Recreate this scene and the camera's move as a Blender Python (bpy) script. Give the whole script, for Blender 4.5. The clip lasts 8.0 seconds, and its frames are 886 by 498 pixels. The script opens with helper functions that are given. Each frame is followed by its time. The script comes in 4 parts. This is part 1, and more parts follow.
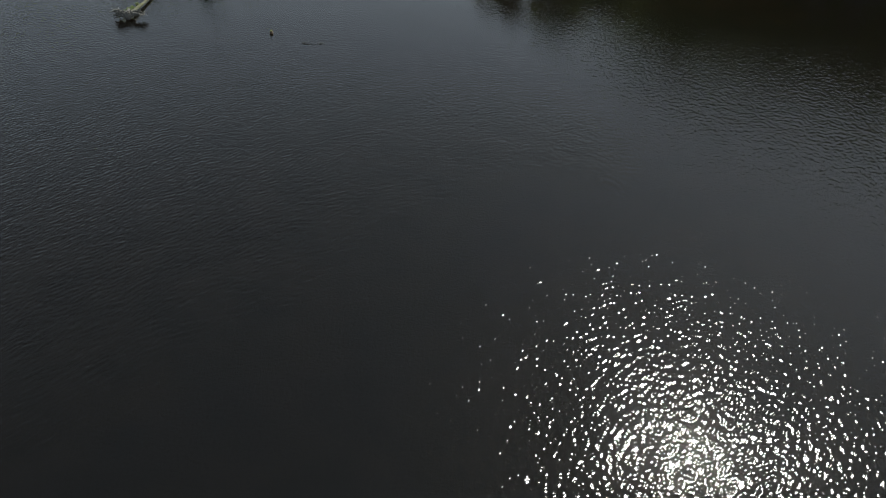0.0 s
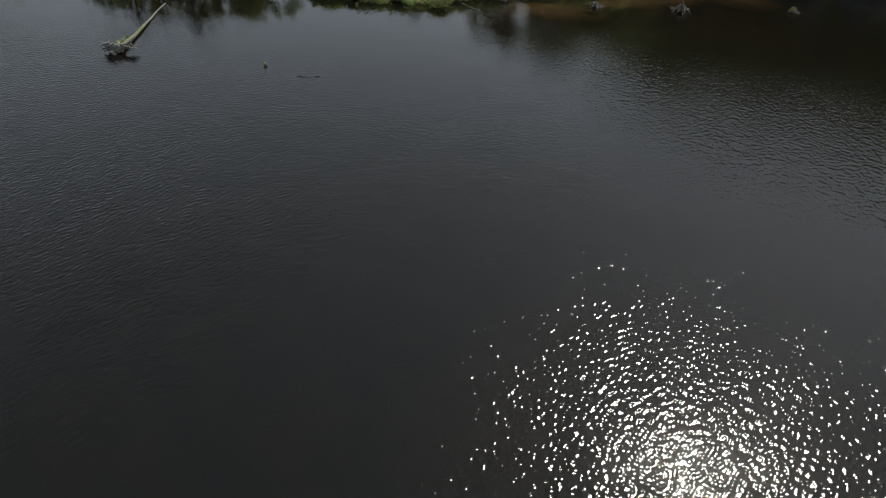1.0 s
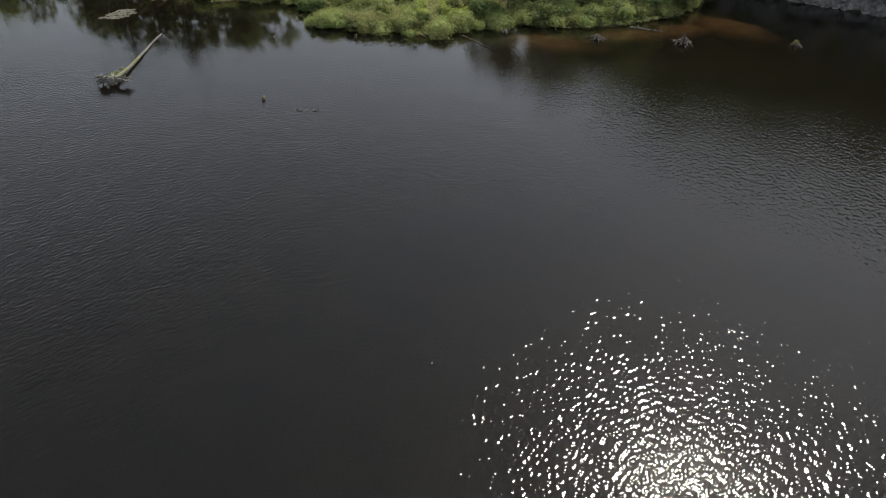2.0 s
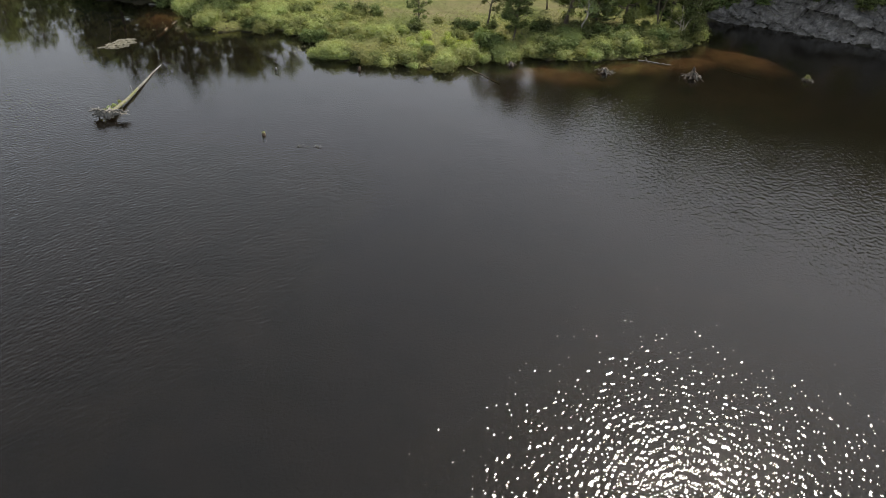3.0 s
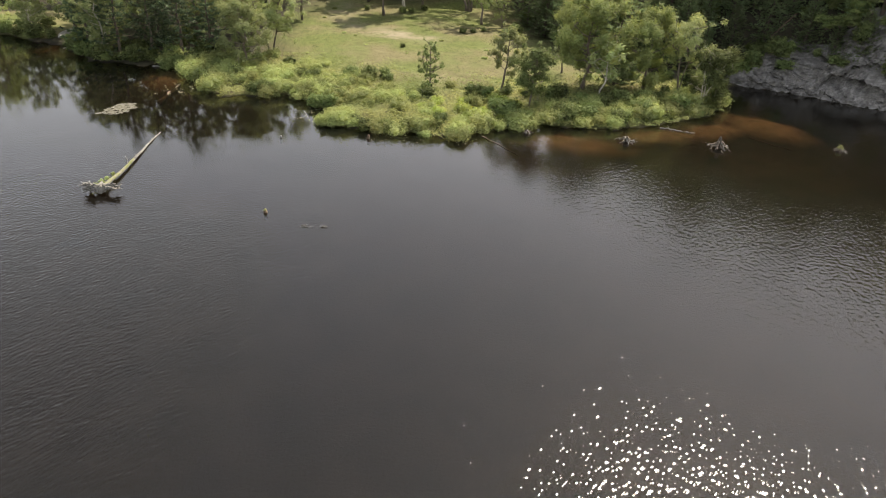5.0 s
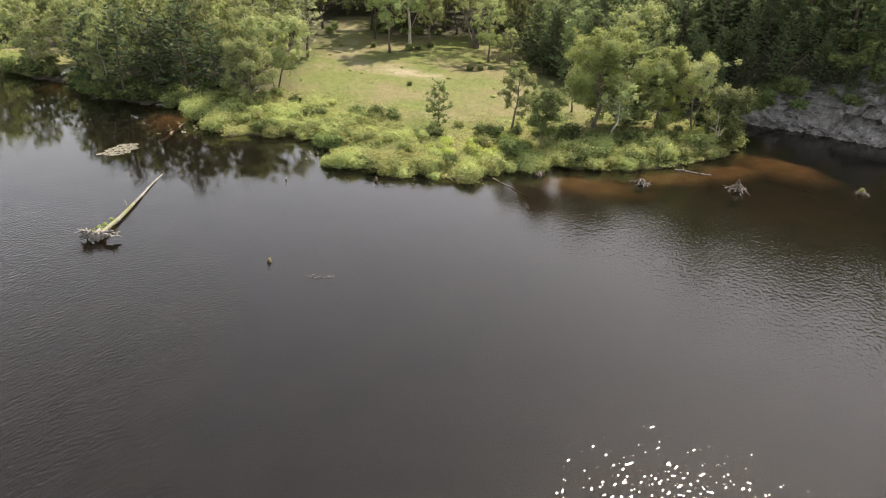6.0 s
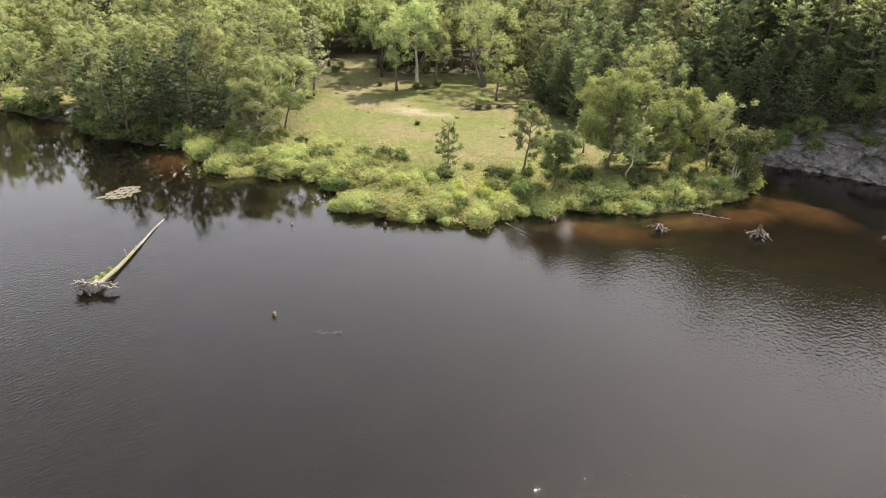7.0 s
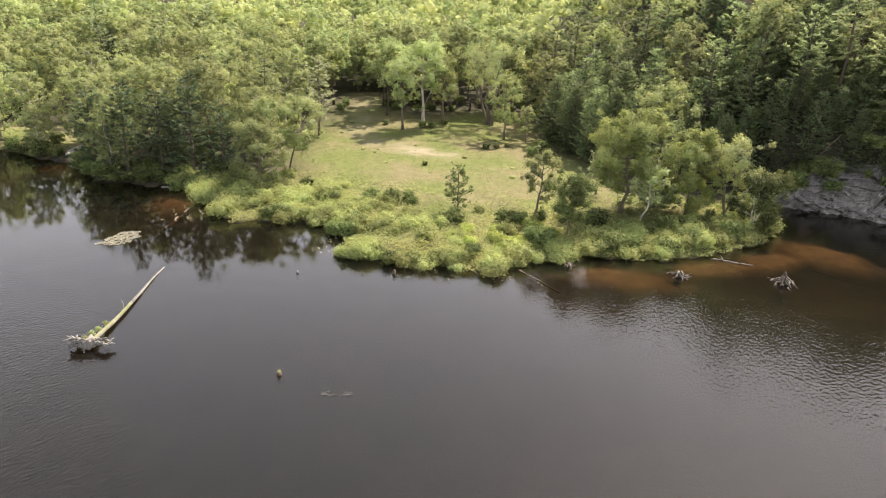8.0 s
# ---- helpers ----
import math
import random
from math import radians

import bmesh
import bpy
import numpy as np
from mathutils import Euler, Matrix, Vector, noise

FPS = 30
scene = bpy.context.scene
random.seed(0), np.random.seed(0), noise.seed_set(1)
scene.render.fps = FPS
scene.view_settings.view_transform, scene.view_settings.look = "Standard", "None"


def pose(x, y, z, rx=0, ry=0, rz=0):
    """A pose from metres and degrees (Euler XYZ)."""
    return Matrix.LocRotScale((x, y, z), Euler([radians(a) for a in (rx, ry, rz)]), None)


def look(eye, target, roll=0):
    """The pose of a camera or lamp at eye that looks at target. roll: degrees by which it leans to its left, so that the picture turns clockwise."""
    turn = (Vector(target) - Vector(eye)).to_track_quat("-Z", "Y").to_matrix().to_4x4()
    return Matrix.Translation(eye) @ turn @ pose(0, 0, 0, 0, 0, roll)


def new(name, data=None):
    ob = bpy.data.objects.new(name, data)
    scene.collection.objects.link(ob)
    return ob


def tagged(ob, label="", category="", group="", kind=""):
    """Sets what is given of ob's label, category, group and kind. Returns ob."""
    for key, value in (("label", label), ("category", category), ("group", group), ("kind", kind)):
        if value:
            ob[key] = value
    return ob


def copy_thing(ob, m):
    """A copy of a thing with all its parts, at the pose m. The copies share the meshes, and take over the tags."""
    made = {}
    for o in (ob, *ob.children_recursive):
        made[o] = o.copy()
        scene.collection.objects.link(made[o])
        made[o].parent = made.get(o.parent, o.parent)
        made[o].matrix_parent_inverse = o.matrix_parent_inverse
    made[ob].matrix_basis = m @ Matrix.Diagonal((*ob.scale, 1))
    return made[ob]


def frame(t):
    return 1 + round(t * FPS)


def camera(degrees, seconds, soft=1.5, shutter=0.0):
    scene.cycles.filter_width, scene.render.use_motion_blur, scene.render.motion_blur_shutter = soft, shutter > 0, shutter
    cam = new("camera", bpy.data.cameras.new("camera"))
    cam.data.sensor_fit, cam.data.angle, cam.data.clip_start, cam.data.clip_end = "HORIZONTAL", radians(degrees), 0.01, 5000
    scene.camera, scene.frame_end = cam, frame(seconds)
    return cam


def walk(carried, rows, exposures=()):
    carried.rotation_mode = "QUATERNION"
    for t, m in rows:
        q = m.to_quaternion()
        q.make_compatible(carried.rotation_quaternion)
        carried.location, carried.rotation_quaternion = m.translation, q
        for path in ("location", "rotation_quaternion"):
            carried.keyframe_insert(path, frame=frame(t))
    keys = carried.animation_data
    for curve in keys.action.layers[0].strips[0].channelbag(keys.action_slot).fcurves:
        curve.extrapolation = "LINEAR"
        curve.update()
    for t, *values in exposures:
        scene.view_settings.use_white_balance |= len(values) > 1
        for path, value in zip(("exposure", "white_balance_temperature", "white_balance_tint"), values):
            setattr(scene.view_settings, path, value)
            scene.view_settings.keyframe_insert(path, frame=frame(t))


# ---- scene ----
cam = camera(67.0, 8.0, soft=0.9)
PATH = [
    (0, (2.171, 0.258, 18.244), (2.119, 1.818, 16.994), 2.0),
    (0.5, (1.802, 1.089, 18.248), (1.765, 2.67, 17.022), 2.1),
    (1, (1.42, 1.933, 18.251), (1.392, 3.531, 17.049), 1.9),
    (1.5, (1.048, 2.767, 18.254), (1.03, 4.386, 17.079), 2.1),
    (2, (0.755, 3.65, 18.281), (0.744, 5.288, 17.134), 2.3),
    (3.3, (0.3, 6.321, 18.507), (0.284, 8.004, 17.427), 2.7),
    (3.5, (0.231, 6.739, 18.521), (0.214, 8.429, 17.451), 2.6),
    (4, (0.047, 7.804, 18.57), (0.027, 9.511, 17.528), 2.6),
    (4.5, (-0.168, 8.888, 18.602), (-0.195, 10.613, 17.59), 2.7),
    (6, (-1.193, 12.205, 18.82), (-1.236, 13.991, 17.92), 2.7),
    (6.5, (-1.578, 13.31, 18.904), (-1.627, 15.116, 18.046), 2.7),
    (7, (-1.979, 14.432, 19.036), (-2.034, 16.257, 18.22), 2.6),
    (7.5, (-2.431, 15.562, 19.154), (-2.49, 17.405, 18.381), 2.6),
    (8, (-2.875, 16.681, 19.258), (-2.938, 18.543, 18.531), 2.5),
]
LIGHT = [(0.0, -0.25, 6330, 3), (1.0, -0.05, 6530, 5), (2.0, 0.28, 6750, 8), (3.5, 0.9, 7150, 11), (4.5, 1.2, 7350, 12), (6.5, 1.63, 7500, 14), (8.0, 1.75, 7500, 16)]
walk(cam, [(t, look(eye, target, roll)) for t, eye, target, roll in PATH], LIGHT)

# ---- sky and sun ----
SUN_UP, SUN_TURN = 51.6, 32.6
world = bpy.data.worlds.new("sky")
scene.world = world
world.use_nodes = True
wn = world.node_tree
sky = wn.nodes.new("ShaderNodeTexSky")
sky.sky_type, sky.sun_disc = "NISHITA", False
sky.sun_elevation, sky.sun_rotation = radians(SUN_UP), radians(SUN_TURN)
sky.air_density, sky.dust_density, sky.ozone_density = 1.0, 0.7, 1.0
wn.nodes["Background"].inputs["Strength"].default_value = 0.145
hazy = wn.nodes.new("ShaderNodeHueSaturation")
hazy.inputs["Saturation"].default_value = 0.43
wn.links.new(sky.outputs[0], hazy.inputs["Color"])
wn.links.new(hazy.outputs[0], wn.nodes["Background"].inputs["Color"])

sun = new("sun", bpy.data.lights.new("sun", "SUN"))
sun.data.energy, sun.data.angle, sun.data.color = 4.1, radians(0.55), (1.0, 0.94, 0.85)
SUN_WAY = Vector((math.sin(radians(SUN_TURN)) * math.cos(radians(SUN_UP)), math.cos(radians(SUN_TURN)) * math.cos(radians(SUN_UP)), math.sin(radians(SUN_UP))))
sun.matrix_world = look(SUN_WAY * 300, (0, 0, 0))


# ---- materials ----
def material(name):
    m = bpy.data.materials.new(name)
    m.use_nodes = True
    t = m.node_tree
    return m, t, t.nodes["Principled BSDF"]


def node(t, kind, **values):
    n = t.nodes.new(kind)
    for key, value in values.items():
        n.inputs[key.replace("_", " ")].default_value = value
    return n


def noise_at(t, scale, detail=4.0, rough=0.55, stretch=(1, 1, 1), coords="Object", turn=0.0):
    tc = t.nodes.new("ShaderNodeTexCoord")
    mp = t.nodes.new("ShaderNodeMapping")
    mp.inputs["Scale"].default_value = stretch
    n = node(t, "ShaderNodeTexNoise", Scale=scale, Detail=detail, Roughness=rough)
    if turn:
        tn = t.nodes.new("ShaderNodeMapping")
        tn.inputs["Rotation"].default_value = (0, 0, radians(turn))
        t.links.new(tc.outputs[coords], tn.inputs["Vector"])
        t.links.new(tn.outputs[0], mp.inputs["Vector"])
    else:
        t.links.new(tc.outputs[coords], mp.inputs["Vector"])
    t.links.new(mp.outputs[0], n.inputs["Vector"])
    return n.outputs["Fac"]


def ramp(t, fac, *stops):
    r = t.nodes.new("ShaderNodeValToRGB")
    e = r.color_ramp.elements
    while len(e) < len(stops):
        e.new(0.5)
    for el, (at, colour) in zip(e, stops):
        el.position, el.color = at, (*colour, 1)
    t.links.new(fac, r.inputs[0])
    return r.outputs["Color"]


def mixed(t, fac, a, b, how="MIX"):
    m = t.nodes.new("ShaderNodeMix")
    m.data_type, m.blend_type = "RGBA", how
    for socket, value in ((m.inputs[0], fac), (m.inputs[6], a), (m.inputs[7], b)):
        if isinstance(value, (int, float)):
            socket.default_value = value
        elif isinstance(value, tuple):
            socket.default_value = (*value, 1)
        else:
            t.links.new(value, socket)
    return m.outputs[2]


def bumped(t, bsdf, fac, strength, distance):
    b = node(t, "ShaderNodeBump", Strength=strength, Distance=distance)
    t.links.new(fac, b.inputs["Height"])
    t.links.new(b.outputs[0], bsdf.inputs["Normal"])


def leaf_material(name, dark, mid, light, through_colour, gloss=0.7, glow=0.46, airy_by=0.32):
    """Sprays of thin leaves: lit from the front and, through the blade, from behind, with small gaps between the leaves of a spray."""
    m, t, p = material(name)
    geo = t.nodes.new("ShaderNodeNewGeometry")
    info = t.nodes.new("ShaderNodeObjectInfo")
    base = ramp(t, geo.outputs["Random Per Island"], (0.0, dark), (0.55, mid), (1.0, light))
    patches = ramp(t, noise_at(t, 0.5, 3), (0.3, (0.86, 0.88, 0.85)), (0.7, (1.1, 1.07, 1.02)))
    stand_tone = ramp(t, noise_at(t, 0.11, 2), (0.36, (0.7, 0.78, 0.66)), (0.64, (1.16, 1.12, 1.0)))
    base = mixed(t, 1.0, mixed(t, 1.0, base, patches, "MULTIPLY"), stand_tone, "MULTIPLY")
    hue = node(t, "ShaderNodeHueSaturation", Saturation=0.97)
    for out, lo, hi in (("Hue", 0.492, 0.516), ("Value", 0.64, 1.24)):
        r = node(t, "ShaderNodeMapRange", To_Min=lo, To_Max=hi)
        t.links.new(info.outputs["Random"], r.inputs["Value"])
        t.links.new(r.outputs[0], hue.inputs[out])
    t.links.new(base, hue.inputs["Color"])
    t.links.new(hue.outputs[0], p.inputs["Base Color"])
    p.inputs["Roughness"].default_value = gloss
    p.inputs["Specular IOR Level"].default_value = 0.15
    tr = t.nodes.new("ShaderNodeBsdfTranslucent")
    t.links.new(mixed(t, 1.0, hue.outputs[0], through_colour, "MULTIPLY"), tr.inputs["Color"])
    mx = node(t, "ShaderNodeMixShader", Fac=glow)
    t.links.new(p.outputs[0], mx.inputs[1])
    t.links.new(tr.outputs[0], mx.inputs[2])
    gaps = t.nodes.new("ShaderNodeBsdfTransparent")
    airy = node(t, "ShaderNodeMixShader", Fac=airy_by)
    t.links.new(mx.outputs[0], airy.inputs[1])
    t.links.new(gaps.outputs[0], airy.inputs[2])
    t.links.new(airy.outputs[0], t.nodes["Material Output"].inputs["Surface"])
    return m


LEAF_MAPLE = leaf_material("maple_leaves", (0.227, 0.270, 0.152), (0.286, 0.330, 0.189), (0.312, 0.341, 0.211), (1.50, 1.42, 1.02))
LEAF_OAK = leaf_material("oak_leaves", (0.225, 0.276, 0.128), (0.292, 0.348, 0.162), (0.322, 0.370, 0.185), (1.50, 1.42, 0.95), airy_by=0.18)
LEAF_BIRCH = leaf_material("birch_leaves", (0.254, 0.310, 0.164), (0.318, 0.373, 0.208), (0.345, 0.388, 0.231), (1.45, 1.38, 1.02))
LEAF_PALE = leaf_material("pale_leaves", (0.268, 0.290, 0.205), (0.320, 0.338, 0.244), (0.335, 0.344, 0.256), (1.150, 1.130, 1.000))
NEEDLE_PINE = leaf_material("pine_needles", (0.203, 0.258, 0.170), (0.266, 0.322, 0.211), (0.302, 0.345, 0.232), (1.30, 1.28, 1.0), glow=0.5, airy_by=0.22)
NEEDLE_CEDAR = leaf_material("cedar_foliage", (0.144, 0.196, 0.119), (0.187, 0.246, 0.149), (0.220, 0.268, 0.169), (1.30, 1.28, 1.0), glow=0.5, airy_by=0.22)
# Darker pine green, with the shade of the bay's front row put into it.
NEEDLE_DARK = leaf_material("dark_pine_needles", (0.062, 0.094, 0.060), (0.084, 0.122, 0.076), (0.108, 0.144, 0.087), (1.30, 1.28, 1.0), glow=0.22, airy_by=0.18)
LEAF_SHRUB = leaf_material("shrub_leaves", (0.286, 0.320, 0.156), (0.353, 0.386, 0.183), (0.369, 0.395, 0.207), (1.38, 1.32, 0.98))
LEAF_ALDER = leaf_material("alder_leaves", (0.096, 0.124, 0.050), (0.132, 0.164, 0.066), (0.160, 0.190, 0.078), (1.30, 1.28, 0.95), glow=0.3, airy_by=0.18)
# Lighter pine green: the sun on the upper plumes is put into the colour.
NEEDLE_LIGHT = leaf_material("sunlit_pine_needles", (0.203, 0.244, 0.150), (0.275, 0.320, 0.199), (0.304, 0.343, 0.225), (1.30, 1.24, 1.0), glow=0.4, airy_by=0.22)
LEAF_BRIGHT = leaf_material("fern_leaves", (0.292, 0.335, 0.128), (0.345, 0.388, 0.150), (0.358, 0.388, 0.172), (1.400, 1.400, 0.655))
GRASS = leaf_material("grass_blades", (0.15, 0.148, 0.08), (0.172, 0.168, 0.09), (0.2, 0.188, 0.108), (1.1, 1.05, 0.8), glow=0.5)


def bark_material(name, dark, light, stretch=(1, 1, 0.2), scale=9.0):
    m, t, p = material(name)
    n = noise_at(t, scale, 6, 0.6, stretch)
    c = ramp(t, n, (0.3, dark), (0.7, light))
    stains = ramp(t, noise_at(t, 1.3, 3), (0.35, (0.7, 0.7, 0.68)), (0.65, (1.1, 1.08, 1.05)))
    t.links.new(mixed(t, 1.0, c, stains, "MULTIPLY"), p.inputs["Base Color"])
    p.inputs["Roughness"].default_value = 0.9
    bumped(t, p, n, 0.6, 0.03)
    return m


BARK = bark_material("grey_brown_bark", (0.06, 0.048, 0.038), (0.19, 0.16, 0.13))
BARK_PALE = bark_material("pale_birch_bark", (0.22, 0.2, 0.18), (0.55, 0.52, 0.47), (1, 1, 2.5), 4.0)
BARK_DARK = bark_material("dark_pine_bark", (0.035, 0.028, 0.022), (0.12, 0.095, 0.075))
DRIFTWOOD = bark_material("silvered_driftwood", (0.078, 0.075, 0.069), (0.242, 0.234, 0.215), (6, 6, 1), 5.0)
WET_WOOD = bark_material("wet_sunken_wood", (0.05, 0.035, 0.022), (0.16, 0.11, 0.07))


def mossy_wood():
    m, t, p = material("mossy_weathered_wood")
    wood = ramp(t, noise_at(t, 6, 6, 0.6, (3, 0.4, 3)), (0.3, (0.085, 0.082, 0.06)), (0.7, (0.2, 0.192, 0.15)))
    moss = ramp(t, noise_at(t, 14, 4), (0.3, (0.085, 0.095, 0.036)), (0.7, (0.15, 0.158, 0.068)))
    where = ramp(t, noise_at(t, 2.6, 5), (0.42, (0, 0, 0)), (0.56, (1, 1, 1)))
    t.links.new(mixed(t, where, wood, moss), p.inputs["Base Color"])
    p.inputs["Roughness"].default_value = 0.95
    bumped(t, p, noise_at(t, 20, 5), 0.6, 0.03)
    return m


MOSSY = mossy_wood()


def plain(name, a, b, scale, rough=0.85, bump=0.3, depth=0.02, detail=5):
    m, t, p = material(name)
    n = noise_at(t, scale, detail)
    big = noise_at(t, scale * 0.17, 3)
    c = ramp(t, n, (0.3, a), (0.7, b))
    t.links.new(mixed(t, 1.0, c, ramp(t, big, (0.3, (0.78, 0.78, 0.78)), (0.7, (1.15, 1.14, 1.12))), "MULTIPLY"), p.inputs["Base Color"])
    p.inputs["Roughness"].default_value = rough
    bumped(t, p, n, bump, depth)
    return m


MOSS = plain("yellow_green_moss", (0.13, 0.14, 0.04), (0.27, 0.28, 0.1), 12)
LILY = plain("pale_lily_pad", (0.12, 0.118, 0.08), (0.2, 0.19, 0.142), 5, 0.5, 0.1)
LILY_GREEN = plain("green_lily_pad", (0.15, 0.15, 0.07), (0.26, 0.24, 0.14), 5, 0.5, 0.1)
HULL = plain("faded_white_hull", (0.15, 0.148, 0.138), (0.21, 0.207, 0.193), 3, 0.45, 0.1)


def rock_material():
    m, t, p = material("grey_cliff_rock")
    grain = noise_at(t, 2.2, 8, 0.65)
    c = ramp(t, grain, (0.3, (0.07, 0.07, 0.068)), (0.5, (0.148, 0.146, 0.142)), (0.72, (0.27, 0.267, 0.26)))
    strata = ramp(t, noise_at(t, 0.6, 5, 0.6, (0.5, 0.5, 2.5)), (0.35, (0.76, 0.75, 0.74)), (0.6, (1.1, 1.08, 1.06)))
    streak = ramp(t, noise_at(t, 0.9, 5, 0.6, (1.6, 1.6, 0.25)), (0.4, (0.66, 0.65, 0.63)), (0.55, (1, 1, 1)))
    c = mixed(t, 1.0, mixed(t, 1.0, c, strata, "MULTIPLY"), streak, "MULTIPLY")
    t.links.new(c, p.inputs["Base Color"])
    p.inputs["Roughness"].default_value = 0.85
    bumped(t, p, noise_at(t, 3.5, 9, 0.7), 0.9, 0.12)
    return m


ROCK = rock_material()


def ground_material():
    """Meadow turf, bare sandy track, forest litter and lake mud, told apart by where they lie."""
    m, t, p = material("meadow_and_forest_ground")
    turf = ramp(t, noise_at(t, 1.1, 7, 0.65), (0.25, (0.088, 0.09, 0.047)), (0.5, (0.118, 0.113, 0.062)), (0.75, (0.152, 0.142, 0.084)))
    green = ramp(t, noise_at(t, 0.16, 4), (0.4, (0.78, 0.98, 0.6)), (0.62, (1.08, 1.03, 1.0)))
    turf = mixed(t, 1.0, turf, green, "MULTIPLY")
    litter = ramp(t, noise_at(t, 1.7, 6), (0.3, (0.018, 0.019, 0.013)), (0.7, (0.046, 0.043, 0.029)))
    bare = ramp(t, noise_at(t, 2.5, 6), (0.3, (0.17, 0.147, 0.105)), (0.7, (0.24, 0.21, 0.155)))
    mud = ramp(t, noise_at(t, 0.35, 5), (0.3, (0.012, 0.0105, 0.008)), (0.7, (0.026, 0.021, 0.015)))

    def layer(name):
        a = t.nodes.new("ShaderNodeAttribute")
        a.attribute_name = name
        return a.outputs["Fac"]

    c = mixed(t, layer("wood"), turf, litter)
    worn = mixed(t, 1.0, layer("bare"), ramp(t, noise_at(t, 0.45, 5, 0.6), (0.35, (0, 0, 0)), (0.65, (1, 1, 1))), "MULTIPLY")
    c = mixed(t, worn, c, bare)
    c = mixed(t, layer("bed"), c, mud)
    sand = ramp(t, noise_at(t, 0.9, 6), (0.3, (0.2, 0.158, 0.108)), (0.7, (0.34, 0.264, 0.18)))
    edge = mixed(t, 0.55, layer("sand"), noise_at(t, 0.7, 5), "MULTIPLY")
    c = mixed(t, ramp(t, edge, (0.08, (0, 0, 0)), (0.5, (1, 1, 1))), c, sand)
    t.links.new(c, p.inputs["Base Color"])
    p.inputs["Roughness"].default_value = 0.95
    p.inputs["Specular IOR Level"].default_value = 0.1
    bumped(t, p, noise_at(t, 6, 6, 0.7), 0.5, 0.08)
    return m


GROUND = ground_material()


def water_material():
    """Tea-brown lake: clear stained water under a rippled surface that mirrors the sky; calmer in the lee of the shore."""
    m, t, p = material("rippled_lake_water")
    t.nodes.remove(p)
    fine = noise_at(t, 4.9, 0.6, 0.45, (1.25, 0.72, 1), turn=WIND)
    rows = noise_at(t, 1.9, 1.0, 0.45, (1.4, 0.6, 1), turn=WIND + 12)
    swell = noise_at(t, 0.35, 1.0, 0.4)
    lee = t.nodes.new("ShaderNodeAttribute")
    lee.attribute_name = "wind"
    wind = lee.outputs["Fac"]

    def times(a, b):
        n = t.nodes.new("ShaderNodeMath")
        n.operation = "MULTIPLY"
        for s, v in zip(n.inputs, (a, b)):
            if isinstance(v, float):
                s.default_value = v
            else:
                t.links.new(v, s)
        return n.outputs[0]

    def plus(a, b):
        n = t.nodes.new("ShaderNodeMath")
        n.operation = "ADD"
        t.links.new(a, n.inputs[0])
        t.links.new(b, n.inputs[1])
        return n.outputs[0]

    ripple = plus(times(fine, FINE), times(rows, ROWS_HIGH))
    height = plus(times(ripple, wind), times(swell, SWELL))
    b = node(t, "ShaderNodeBump", Strength=1.0, Distance=1.0)
    t.links.new(height, b.inputs["Height"])
    gloss = node(t, "ShaderNodeBsdfAnisotropic")
    polish = node(t, "ShaderNodeMapRange", To_Min=0.055, To_Max=0.125)
    t.links.new(wind, polish.inputs["Value"])
    t.links.new(polish.outputs[0], gloss.inputs["Roughness"])
    gloss.distribution = "BECKMANN"
    gloss.inputs["Color"].default_value = (1, 1, 1, 1)
    clear = t.nodes.new("ShaderNodeBsdfTransparent")
    clear.inputs["Color"].default_value = (0.45, 0.37, 0.28, 1)
    cloud = t.nodes.new("ShaderNodeBsdfDiffuse")
    cloud.inputs["Color"].default_value = (0.0100, 0.0105, 0.0088, 1)
    body = node(t, "ShaderNodeMixShader", Fac=0.25)
    t.links.new(clear.outputs[0], body.inputs[1])
    t.links.new(cloud.outputs[0], body.inputs[2])
    fres = node(t, "ShaderNodeFresnel", IOR=1.333)
    mx = t.nodes.new("ShaderNodeMixShader")
    for n in (gloss, fres):
        t.links.new(b.outputs[0], n.inputs["Normal"])
    t.links.new(fres.outputs[0], mx.inputs[0])
    t.links.new(body.outputs[0], mx.inputs[1])
    t.links.new(gloss.outputs[0], mx.inputs[2])
    t.links.new(mx.outputs[0], t.nodes["Material Output"].inputs["Surface"])
    return m


FINE, ROWS_HIGH, SWELL, WIND = 0.0375, 0.018, 0.010, 35.0
WATER = water_material()


